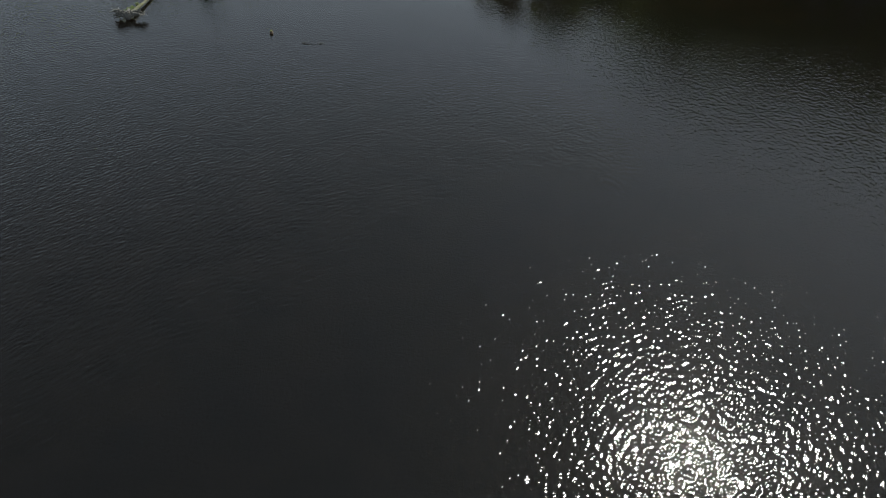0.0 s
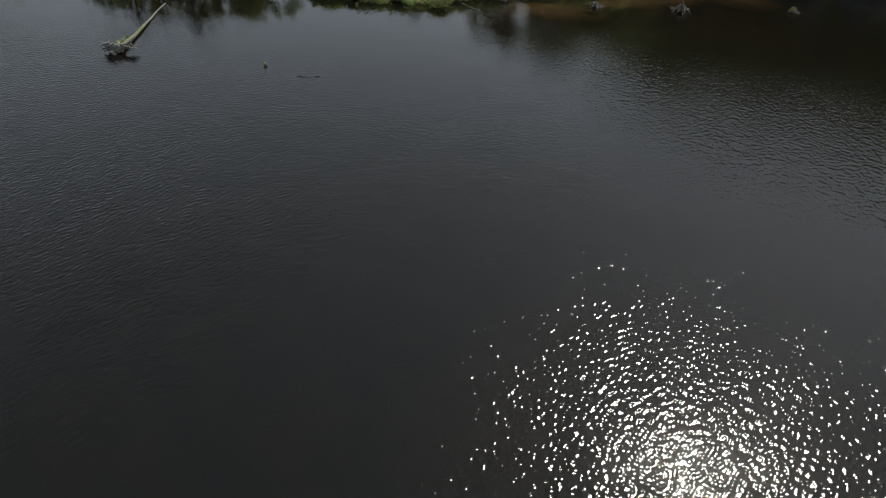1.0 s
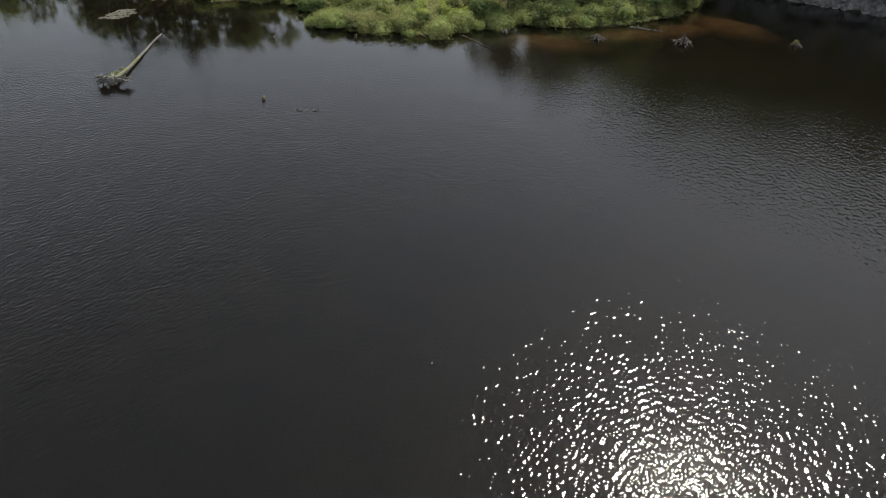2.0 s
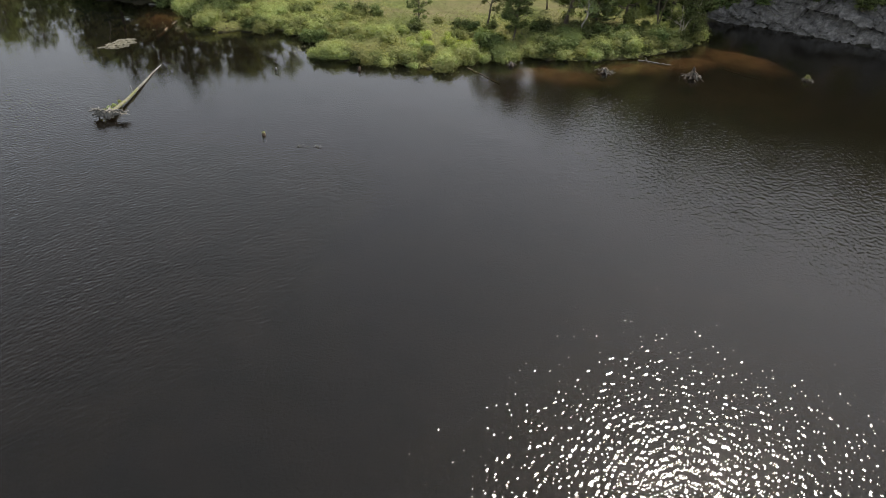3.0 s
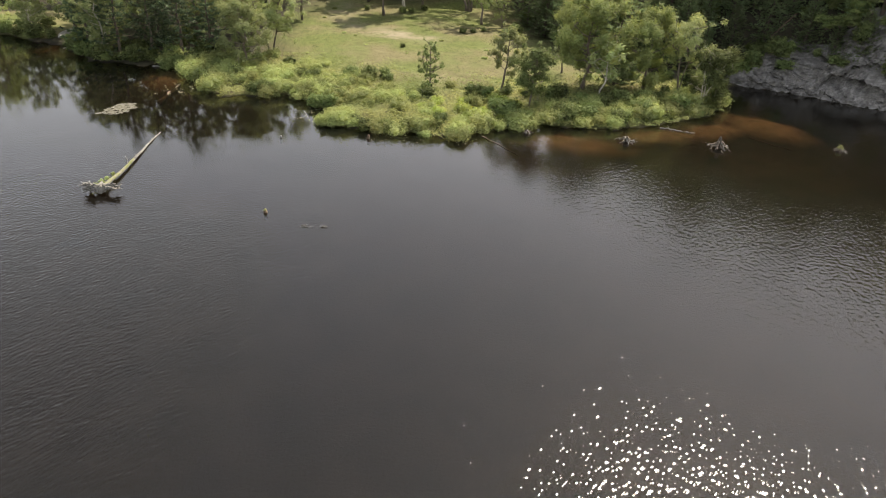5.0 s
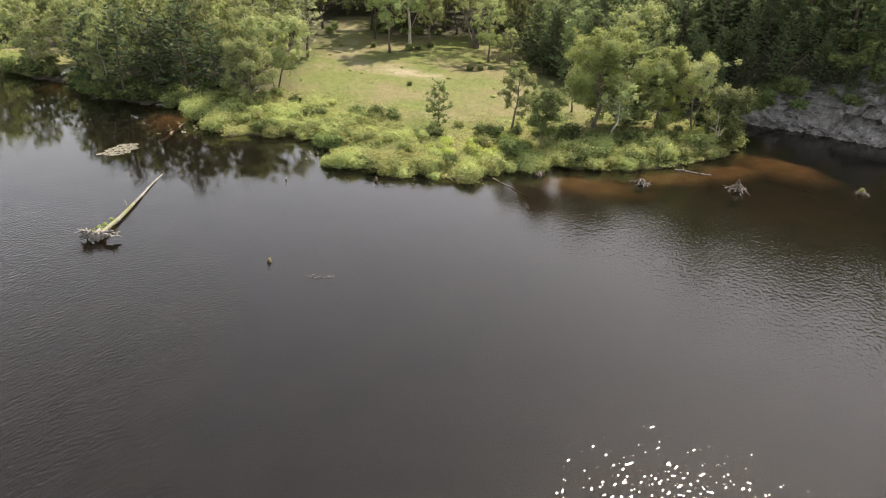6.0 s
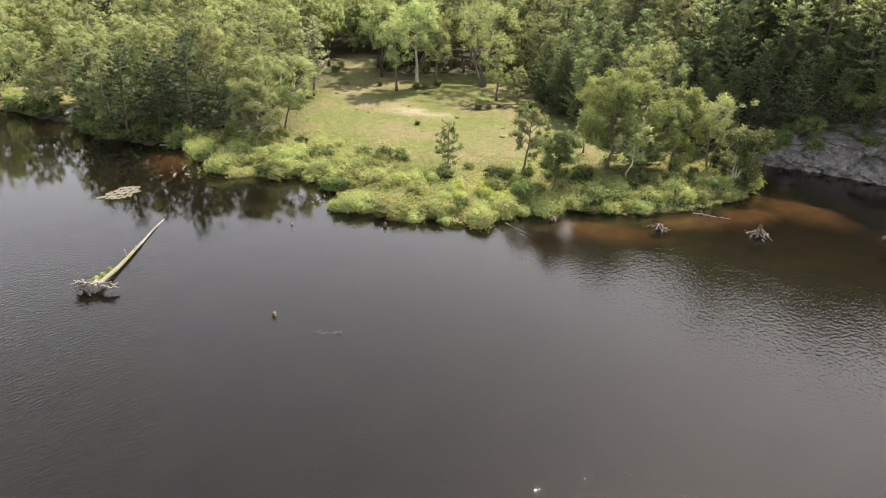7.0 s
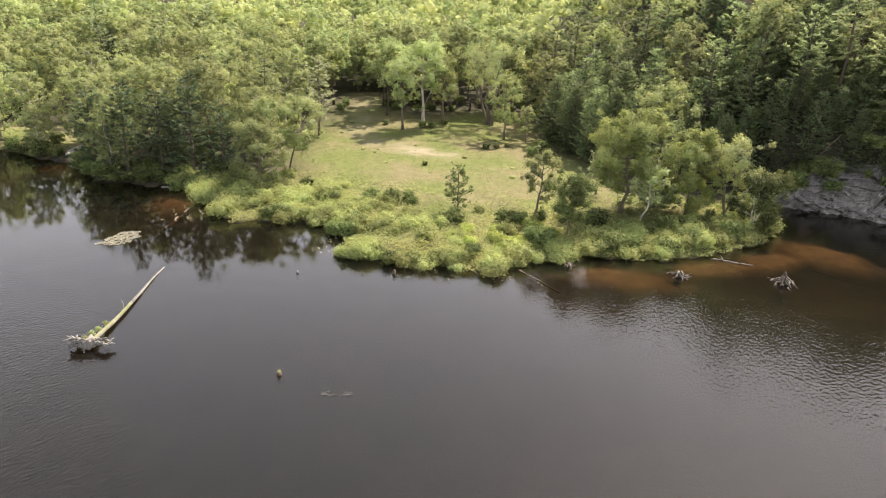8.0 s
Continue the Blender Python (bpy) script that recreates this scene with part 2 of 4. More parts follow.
# ---- building helpers ----
class Geo:
    """Vertices and faces gathered for one mesh."""

    def __init__(self):
        self.v, self.f, self.n = [], [], 0

    def add(self, verts, faces):
        verts = np.asarray(verts, float).reshape(-1, 3)
        self.v.append(verts)
        self.f.extend((np.asarray(q) + self.n).tolist() for q in [faces])
        self.n += len(verts)

    def mesh(self, name, mat, smooth=False):
        me = bpy.data.meshes.new(name)
        faces = [tuple(f) for block in self.f for f in block]
        me.from_pydata(np.concatenate(self.v).tolist() if self.v else [], [], faces)
        me.materials.append(mat)
        if smooth:
            me.polygons.foreach_set("use_smooth", [True] * len(me.polygons))
        me.update()
        return me

    def tube(self, points, radii, sides=6, rough=0.0, rng=None):
        pts = np.asarray(points, float)
        n = len(pts)
        way = np.gradient(pts, axis=0)
        way /= np.linalg.norm(way, axis=1)[:, None] + 1e-9
        ref = np.array((0, 0, 1.0)) if abs(way[0, 2]) < 0.9 else np.array((1.0, 0, 0))
        a = np.cross(way, ref)
        a /= np.linalg.norm(a, axis=1)[:, None] + 1e-9
        b = np.cross(way, a)
        ang = np.linspace(0, 2 * math.pi, sides, endpoint=False)
        r = np.asarray(radii, float)[:, None] * np.ones((1, sides))
        if rng is not None and rough:
            r = r * (1 + rough * rng.normal(size=r.shape))
        ring = pts[:, None] + r[..., None] * (np.cos(ang)[None, :, None] * a[:, None] + np.sin(ang)[None, :, None] * b[:, None])
        i = np.arange(n - 1)[:, None] * sides
        k = np.arange(sides)[None]
        k2 = (k + 1) % sides
        quads = np.stack([i + k, i + k2, i + sides + k2, i + sides + k], -1).reshape(-1, 4)
        self.add(ring, quads)
        base = self.n - n * sides
        self.f.append([[base + n * sides - sides + j for j in range(sides)]])
        self.f.append([[base + sides - 1 - j for j in range(sides)]])

    def leaves(self, rng, at, normal, size, aspect=0.55, spread=0.5, tri=False, along=None):
        """Leaf blades round the given places, facing roughly along the given normals."""
        n = len(at)
        nm = normal / (np.linalg.norm(normal, axis=1)[:, None] + 1e-9) + spread * rng.normal(size=(n, 3))
        nm /= np.linalg.norm(nm, axis=1)[:, None] + 1e-9
        u = np.cross(nm, rng.normal(size=(n, 3))) if along is None else along + 0.3 * rng.normal(size=(n, 3))
        u -= nm * (u * nm).sum(1)[:, None]
        u /= np.linalg.norm(u, axis=1)[:, None] + 1e-9
        w = np.cross(nm, u)
        s = (size * rng.uniform(0.6, 1.3, n))[:, None]
        if tri:
            v = np.stack([at - u * s * 0.5, at + u * s * 0.5 * 0.2 + w * s * aspect, at + u * s * 0.6 - w * s * aspect * 0.5], 1)
            f = np.arange(n * 3).reshape(n, 3)
        else:
            v = np.stack([at - u * s * 0.5, at - w * s * aspect * 0.5, at + u * s * 0.5, at + w * s * aspect * 0.5], 1)
            f = np.arange(n * 4).reshape(n, 4)
        self.add(v, f)


def part(name, me, parent, label=""):
    ob = new(name, me)
    ob.parent = parent
    return tagged(ob, label)


def thing(name, label, category, group="", kind="", at=(0, 0, 0)):
    ob = new(name)
    ob.empty_display_size = 0.2
    ob.location = at
    return tagged(ob, label, category, group, kind)


def smooth(a, b, x):
    q = np.clip((x - a) / (b - a), 0, 1)
    return q * q * (3 - 2 * q)


def unit(rng, n):
    v = rng.normal(size=(n, 3))
    return v / np.linalg.norm(v, axis=1)[:, None]


def bend(a, b, rng, wob, n=5, sag=0.0):
    """A crooked way from a to b."""
    q = np.linspace(0, 1, n)[:, None]
    p = np.asarray(a) * (1 - q) + np.asarray(b) * q
    p = p + rng.normal(size=(n, 3)) * wob * np.sin(q * math.pi)
    p[:, 2] += sag * (q[:, 0] * (1 - q[:, 0])) * 4
    return p


# ---- the lie of the land ----
SHORE = np.array([(-160, 60), (-110, 88), (-75, 93), (-55.5, 89), (-48.2, 85.4), (-45.3, 85), (-42.5, 81.4), (-38.7, 78.8), (-35.3, 78.6), (-31.6, 78.7),
                  (-29.7, 77.2), (-27.2, 75), (-24.5, 71.5), (-22.5, 69.4), (-20.9, 69.9), (-18.3, 70.9), (-16.2, 70.3), (-13.7, 68.8), (-12.1, 66.2), (-11.6, 63.7),
                  (-9.7, 62.5), (-6.9, 63), (-3.3, 62), (-0.2, 61.9), (0.9, 63.5), (3.4, 65.4), (6.9, 66), (9.8, 65.6), (13.9, 66.5), (17.9, 68.2),
                  (21.6, 70.4), (24, 72.8), (25.8, 76.5), (26.4, 81), (28, 83), (30, 82.3), (34.8, 80.3), (38.2, 77.8), (43, 74.8), (55, 66), (72, 54)])
LAKE = np.concatenate([SHORE, [(115, 10), (140, -90), (0, -150), (-150, -90), (-185, 0)]])
FOOT = np.array([(20, 260), (6, 150), (6.5, 120), (8, 106), (10.5, 97), (15, 90.5), (22, 86.5), (28, 84), (35, 81), (43, 75.6), (55, 66.8), (72, 55), (115, 12)])


def far_from(line, x, y, closed=False):
    """Distance to a line of points."""
    best = np.full(x.shape, 1e9)
    pts = list(line) + ([line[0]] if closed else [])
    for (ax, ay), (bx, by) in zip(pts[:-1], pts[1:]):
        ex, ey = bx - ax, by - ay
        q = np.clip(((x - ax) * ex + (y - ay) * ey) / (ex * ex + ey * ey), 0, 1)
        best = np.minimum(best, np.hypot(x - ax - q * ex, y - ay - q * ey))
    return best


def inside(poly, x, y):
    hit = np.zeros(x.shape, bool)
    for (ax, ay), (bx, by) in zip(poly, np.roll(poly, -1, 0)):
        if ay == by:
            continue
        cross = ((ay > y) != (by > y)) & (x < (bx - ax) * (y - ay) / (by - ay) + ax)
        hit ^= cross
    return hit


def ragged(x, y):
    """Places shifted a little, so that the shore runs in small bays."""
    k = smooth(30, 60, y)
    return x + k * (0.5 * wavy(x, y, 1.5) + 0.3 * wavy(x, y, 3.1, 1)), y + k * (0.55 * wavy(x, y, 1.3, 3) + 0.3 * wavy(x, y, 2.9, 2))


def in_lake(x, y):
    return inside(LAKE, *ragged(x, y))


def off_shore(x, y):
    return far_from(LAKE, *ragged(x, y), True)


HILL = np.concatenate([FOOT, [(2000, -200), (2000, 2000), (20, 2000)]])


def wavy(x, y, s, k=0.0):
    return np.sin(x * s + 1.7 * np.sin(y * s * 0.7 + k)) * np.cos(y * s * 1.13 + 1.3 * np.sin(x * s * 0.6 - k))


SHOALS = ((27.6, 70.7, 3.8, 2.5, -0.4), (22.0, 68.4, 3.4, 1.5, 0.5), (8.8, 63.1, 4.4, 1.6, -0.1), (-29.6, 75.2, 3.4, 2.4, -0.7), (-44.5, 82.6, 4.0, 1.6, -0.5), (17, 66, 4, 1.2, 0.3))
SHALLOWS = ((24, 62, 15, 9), (5, 60, 10, 6), (-28, 71, 8, 7), (-50, 80, 10, 5))


def shoals(x, y):
    """How far sand lies up towards the surface of the lake."""
    out = np.zeros(np.shape(x))
    for cx, cy, rx, ry, a in SHOALS:
        u, v = (x - cx) * math.cos(a) + (y - cy) * math.sin(a), (y - cy) * math.cos(a) - (x - cx) * math.sin(a)
        out = np.maximum(out, np.exp(-1.1 * ((u / rx) ** 2 + (v / ry) ** 2) * (1 + 0.25 * wavy(x, y, 1.1))))
    for cx, cy, rx, ry in SHALLOWS:
        out = np.maximum(out, 0.16 * np.exp(-((x - cx) / rx) ** 2 - ((y - cy) / ry) ** 2))
    return out


def lie(x, y):
    """Ground height at places x, y; below nought under the lake."""
    x, y = np.atleast_1d(np.asarray(x, float)), np.atleast_1d(np.asarray(y, float))
    d = off_shore(x, y)
    wet = in_lake(x, y)
    land = 0.06 + 0.5 * smooth(0, 3, d) + 0.5 * smooth(2, 22, d) + 0.10 * wavy(x, y, 0.45) * smooth(1, 6, d)
    land = land + 0.9 * smooth(95, 118, y) + 6 * smooth(112, 200, y) + 14 * smooth(170, 420, y)
    s = np.where(inside(HILL, x, y), far_from(FOOT, x, y), 0.0)
    face = smooth(24, 31, x)
    land = land + face * (6.0 * smooth(1.5, 5.5, s)) + (0.55 + 0.08 * face) * np.minimum(np.maximum(s - 4 * face, 0), 20 + 0.12 * s) + 0.5 * wavy(x, y, 0.3, 2) * smooth(3, 9, s)
    bed = -0.12 - 0.11 * d - 0.08 * wavy(x, y, 0.5)
    bed = np.maximum(bed, -3.0) - 0.2 * smooth(0, 1, d)
    sand = shoals(x, y)
    bed = bed * (1 - sand) + sand * np.maximum(bed, -0.22)
    return np.where(wet, bed, land)


def lie1(x, y):
    return float(lie(x, y)[0])


def stretch_out(lo, hi, step, far, n):
    mid = np.arange(lo, hi + step / 2, step)
    g = np.geomspace(step * 2, far, n)
    return np.concatenate([(lo - g)[::-1], mid, mid[-1] + g])


TRACK = np.array([(-19.5, 124), (-19, 112), (-17.5, 103), (-14.5, 98), (-9.5, 95.5), (-5, 93)])


def ground():
    xs, ys = stretch_out(-58, 50, 0.7, 2200, 26), stretch_out(58, 124, 0.7, 2200, 26)
    gx, gy = np.meshgrid(xs, ys)
    x, y = gx.ravel(), gy.ravel()
    z = lie(x, y)
    nx, ny = len(xs), len(ys)
    i = (np.arange(ny - 1)[:, None] * nx + np.arange(nx - 1)[None]).ravel()
    me = bpy.data.meshes.new("ground")
    me.from_pydata(np.stack([x, y, z], 1).tolist(), [], np.stack([i, i + 1, i + nx + 1, i + nx], 1).tolist())
    me.polygons.foreach_set("use_smooth", [True] * len(me.polygons))
    d = off_shore(x, y)
    wet = in_lake(x, y)
    open_land = inside(MEADOW, x, y)
    edge = far_from(MEADOW, x, y, True)
    lawn = ((x + 54) / 11) ** 2 + ((y - 93) / 6.5) ** 2 < 1
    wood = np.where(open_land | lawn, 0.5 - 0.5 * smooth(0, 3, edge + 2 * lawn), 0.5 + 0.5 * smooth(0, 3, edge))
    bare = smooth(3.2, 0.6, far_from(TRACK, x, y)) * 0.5 + 0.9 * (((x + 9) / 5) ** 2 + ((y - 94.5) / 2.2) ** 2 < 1) * 0.5
    bed = np.where(wet, 1.0, smooth(0.6, 0.0, d))
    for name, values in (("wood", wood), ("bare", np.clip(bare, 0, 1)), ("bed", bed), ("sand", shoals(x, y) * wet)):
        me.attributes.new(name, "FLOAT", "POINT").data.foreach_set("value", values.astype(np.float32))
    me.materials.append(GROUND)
    return tagged(new("ground", me), "meadow, forest floor and lake bed", "ground", kind="structure")


MEADOW = np.array([(-32, 78.5), (-27, 74), (-22, 68), (-14, 67), (-10, 61), (0, 60), (10, 64), (22, 69), (25, 74), (24, 80), (16, 84), (11, 90), (8.5, 98),
                   (6.5, 108), (4, 118), (-5, 117), (-11, 112), (-15, 116), (-18, 127), (-22, 127), (-21.5, 110), (-23, 100), (-23, 90), (-21, 84), (-26, 80)])
ground()


def water():
    xs, ys = stretch_out(-70, 60, 1.0, 350, 12), np.concatenate([-np.geomspace(1, 400, 30)[::-1], np.arange(0, 110, 1.0)])
    gx, gy = np.meshgrid(xs, ys)
    x, y = gx.ravel(), gy.ravel()
    nx, ny = len(xs), len(ys)
    i = (np.arange(ny - 1)[:, None] * nx + np.arange(nx - 1)[None]).ravel()
    me = bpy.data.meshes.new("water")
    me.from_pydata(np.stack([x, y, 0 * x], 1).tolist(), [], np.stack([i, i + 1, i + nx + 1, i + nx], 1).tolist())
    off = far_from(SHORE, x, y)
    calm = smooth(-2, -22, x) * smooth(48, 62, y)
    lee = 0.16 + 0.3 * smooth(-6, 12, x)
    wind = (lee + (1 - lee) * smooth(6, 40, off) + 0.1 * wavy(x, y, 0.21, 1)) * (1 - 0.82 * calm)
    me.attributes.new("wind", "FLOAT", "POINT").data.foreach_set("value", wind.astype(np.float32))
    me.materials.append(WATER)
    return tagged(new("water", me), "dark tea-brown lake with fine ripples", "water", kind="structure")


water()


# ---- trees ----
GOLD = (1 + 5 ** 0.5) / 2
CORE = np.array([(-1, GOLD, 0), (1, GOLD, 0), (-1, -GOLD, 0), (1, -GOLD, 0), (0, -1, GOLD), (0, 1, GOLD), (0, -1, -GOLD), (0, 1, -GOLD), (GOLD, 0, -1), (GOLD, 0, 1), (-GOLD, 0, -1), (-GOLD, 0, 1)]) / math.hypot(1, GOLD)
CORE_FACES = np.array([(0, 11, 5), (0, 5, 1), (0, 1, 7), (0, 7, 10), (0, 10, 11), (1, 5, 9), (5, 11, 4), (11, 10, 2), (10, 7, 6), (7, 1, 8),
                       (3, 9, 4), (3, 4, 2), (3, 2, 6), (3, 6, 8), (3, 8, 9), (4, 9, 5), (2, 4, 11), (6, 2, 10), (8, 6, 7), (9, 8, 1)])


def crown_clumps(g, rng, clumps, count, size, tri, up=0.3, spread=0.42, core=0.0):
    """Leaves in uneven clumps, thickest towards the outside of each; core: how far the packed inner twigs and leaves reach."""
    all_clumps = np.array(clumps)
    w = all_clumps[:, 3] ** 2
    pick = rng.choice(len(clumps), count, p=w / w.sum())
    c = all_clumps[pick]
    d = unit(rng, count)
    d[:, 2] = np.where(d[:, 2] < -0.75, -d[:, 2], d[:, 2])
    r = c[:, 3:4] * (0.45 + 0.6 * rng.random((count, 1))) * (1 + 0.22 * rng.normal(size=(count, 1)))
    at = c[:, :3] + d * r * np.array((1, 1, 0.9))
    middle = (all_clumps[:, :3] * w[:, None]).sum(0) / w.sum() - (0, 0, 0.25 * np.ptp(all_clumps[:, 2]))
    out = at - middle
    out /= np.linalg.norm(out, axis=1)[:, None] + 1e-9
    g.leaves(rng, at, 0.6 * d + 0.8 * out + np.array((0, 0, up)), size * 1.25, 0.85, spread, tri)
    if core:
        big = all_clumps[all_clumps[:, 3] > np.median(all_clumps[:, 3]) * 0.75]
        m = len(big)
        v = CORE[None] * (1 + 0.2 * rng.normal(size=(m, 12, 1))) * big[:, None, 3:4] * core * np.array((1, 1, 0.78)) + big[:, None, :3]
        g.add(v, (np.arange(m)[:, None, None] * 12 + CORE_FACES[None]).reshape(-1, 3))


def broadleaf(name, label, seed, H, W, base=0.3, count=2600, size=0.24, leaf=None, bark=None, lean=(0, 0), stems=1, limbs=13, trunk=0.0, clump=0.2, tri=False, open_crown=0.0, wooded=False):
    rng = np.random.default_rng(seed)
    tree = thing(name, label, "tree")
    wood, crown = Geo(), Geo()
    clumps = []
    r0 = trunk or 0.016 * H + 0.02
    for s in range(stems):
        sway = np.array((lean[0], lean[1])) + (rng.normal(size=2) * 0.16 * H if stems > 1 else rng.normal(size=2) * 0.03 * H)
        foot = np.array((rng.normal() * 0.15 * (stems > 1), rng.normal() * 0.15 * (stems > 1), -0.25))
        tip = np.array((sway[0], sway[1], 0.93 * H * (1 if s == 0 else rng.uniform(0.8, 1))))
        line = bend(foot, tip, rng, 0.018 * H, 9)
        rad = r0 * (1 if stems == 1 else 0.75) * np.linspace(1, 0.12, 9) ** 0.9
        rad[0] *= 1.45
        wood.tube(line, rad, 8, 0.06, rng)
        n = max(4, limbs // stems)
        for k in range(n):
            u = (k + rng.uniform(0.1, 0.9)) / n
            z = base * H + u * (0.9 - base) * H
            q = z / tip[2]
            at = np.array([np.interp(q, np.linspace(0, 1, 9), line[:, i]) for i in range(3)])
            a = k * 2.4 + rng.uniform(-0.5, 0.5)
            reach = 0.5 * W * math.sin(math.pi * min(1, 0.18 + 0.78 * u)) ** 0.7 * rng.uniform(0.7, 1.12)
            end = at + np.array((math.cos(a) * reach, math.sin(a) * reach, reach * rng.uniform(0.25, 0.75)))
            end[2] = min(end[2], H * 0.96)
            way = bend(at, end, rng, 0.03 * reach, 5, -0.06 * reach)
            twig = wood if wooded else Geo()
            twig.tube(way, np.linspace(0.34 * r0 * (1.1 - 0.6 * u), 0.02, 5), 3 if wooded else 5)
            rr = clump * W * rng.uniform(0.65, 1.15)
            clumps.append((*end, rr))
            if rng.random() > open_crown:
                clumps.append((*(at + (end - at) * rng.uniform(0.5, 0.75) + rng.normal(size=3) * 0.06 * W), rr * 0.85))
            for b in range(4 if wooded else 2):
                e2 = way[3 if b < 2 else 2] + rng.normal(size=3) * (0.16 if b < 2 else 0.11) * W
                if not wooded:
                    twig.tube(bend(way[3], e2, rng, 0.02, 3), np.linspace(0.03, 0.01, 3), 4)
                clumps.append((*e2, rr * 0.55))
            if not wooded:
                part("limb", twig.mesh("limb", bark or BARK, True), tree)
        clumps.append((*tip, clump * W * 0.7))
    if not wooded:
        count, size = int(count * 1.9), size * 0.72
    crown_clumps(crown, rng, clumps, count, size, tri, core=0.5 if open_crown < 0.3 else 0.0)
    part("trunk", wood.mesh("trunk", bark or BARK, True), tree)
    part("crown", crown.mesh("crown", leaf or LEAF_MAPLE), tree)
    return tree


def conifer(name, label, seed, H, W, base, gap, per, taper, rise, count, length, leaf, bark, ragged_by):
    """Whorls of boughs that carry flat plumes of needles or scale-leaf sprays, turned up at their tips."""
    rng = np.random.default_rng(seed)
    tree = thing(name, label, "tree")
    wood, crown = Geo(), Geo()
    line = bend((0, 0, -0.3), (rng.normal() * 0.2, rng.normal() * 0.2, H * 0.985), rng, 0.007 * H, 8)
    wood.tube(line, (0.016 * H + 0.03) * np.linspace(1, 0.08, 8), 7, 0.05, rng)
    boughs = []
    z = base * H
    while z < H * 0.965:
        u = (z / H - base) / (1 - base)
        turn = rng.uniform(0, 6.283)
        n = per if u < 0.75 else per - 1
        for k in range(n):
            if rng.random() < 0.5 * ragged_by:
                continue
            a = turn + k * 6.283 / n + rng.uniform(-0.35, 0.35)
            L = 0.5 * W * min(1, 0.6 + 1.6 * u) * (1.02 - u) ** taper * (1 + ragged_by * rng.uniform(-1, 0.75)) + 0.12
            boughs.append((z + rng.uniform(-0.4, 0.4) * gap * H, a, max(L, 0.2), rise * (0.15 + 1.2 * u) + rng.normal() * 0.08))
        z += gap * H * rng.uniform(0.75, 1.25)
    total = sum(b[2] + 0.35 for b in boughs)
    at_all, way_all, side_all, size_all = [], [], [], []
    for z, a, L, lift in boughs:
        c = np.array([np.interp(z / H, np.linspace(0, 1, 8), line[:, i]) for i in range(3)])
        out, side = np.array((math.cos(a), math.sin(a), 0)), np.array((-math.sin(a), math.cos(a), 0))
        e = c + out * L + np.array((0, 0, lift * L))
        if L > 0.5:
            wood.tube(bend(c, e, rng, 0.02, 3, -0.07 * L), np.linspace(0.035, 0.01, 3), 3)
        n = max(6, int(count * (L + 0.35) / total))
        tufts = max(2, int(2 + 3.2 * L))
        q0 = rng.uniform(0.2, 1.05, tufts)
        w0 = rng.uniform(-1, 1, tufts) * 0.34 * L * (1.15 - q0)
        pick = rng.integers(0, tufts, n)
        q, w = q0[pick][:, None], w0[pick][:, None]
        p = c * (1 - q) + e * q + side * w + rng.normal(size=(n, 3)) * (0.05, 0.05, 0.03)
        p[:, 2] += (-0.10 * L * np.sin(q * math.pi) + 0.10 * L * np.maximum(q - 0.6, 0))[:, 0]
        at_all.append(p)
        way = out * 0.8 + side * (np.sign(w) * 0.45) + np.array((0, 0, 0.22 + lift * 0.6)) + rng.normal(size=(n, 3)) * (0.55, 0.55, 0.3)
        way_all.append(way / np.linalg.norm(way, axis=1)[:, None])
        size_all.append(np.full(n, length * (0.75 + 0.25 * min(1, L))))
    p, way = np.concatenate(at_all), np.concatenate(way_all)
    n = len(p)
    side = np.cross(way, np.array((0, 0, 1.0)) + 0.35 * rng.normal(size=(n, 3)))
    side /= np.linalg.norm(side, axis=1)[:, None] + 1e-9
    s = (np.concatenate(size_all) * rng.uniform(0.6, 1.3, n))[:, None]
    crown.add(np.stack([p - side * s * 0.2, p + side * s * 0.2, p + way * s], 1), np.arange(3 * n).reshape(n, 3))
    part("trunk", wood.mesh("trunk", bark, True), tree)
    part("crown", crown.mesh("crown", leaf), tree)
    return tree


def pine(name, label, seed, H, W, base=0.2, count=2600, size=0.34, leaf=None, bark=None):
    """White pine: open plumes of long needles, ragged against the sky."""
    return conifer(name, label, seed, H, W, base, 0.055, 5, 0.6, 0.3, count, size * 1.3, leaf or NEEDLE_PINE, bark or BARK_DARK, 0.42)


def cedar(name, label, seed, H, W, count=2600, size=0.26, leaf=None, base=0.05):
    """Dense cone of short sprays with feathery, uneven sides."""
    return conifer(name, label, seed, H, W, base, 0.036, 8, 0.78, 0.5, count, size * 1.45, leaf or NEEDLE_CEDAR, BARK_DARK, 0.26)


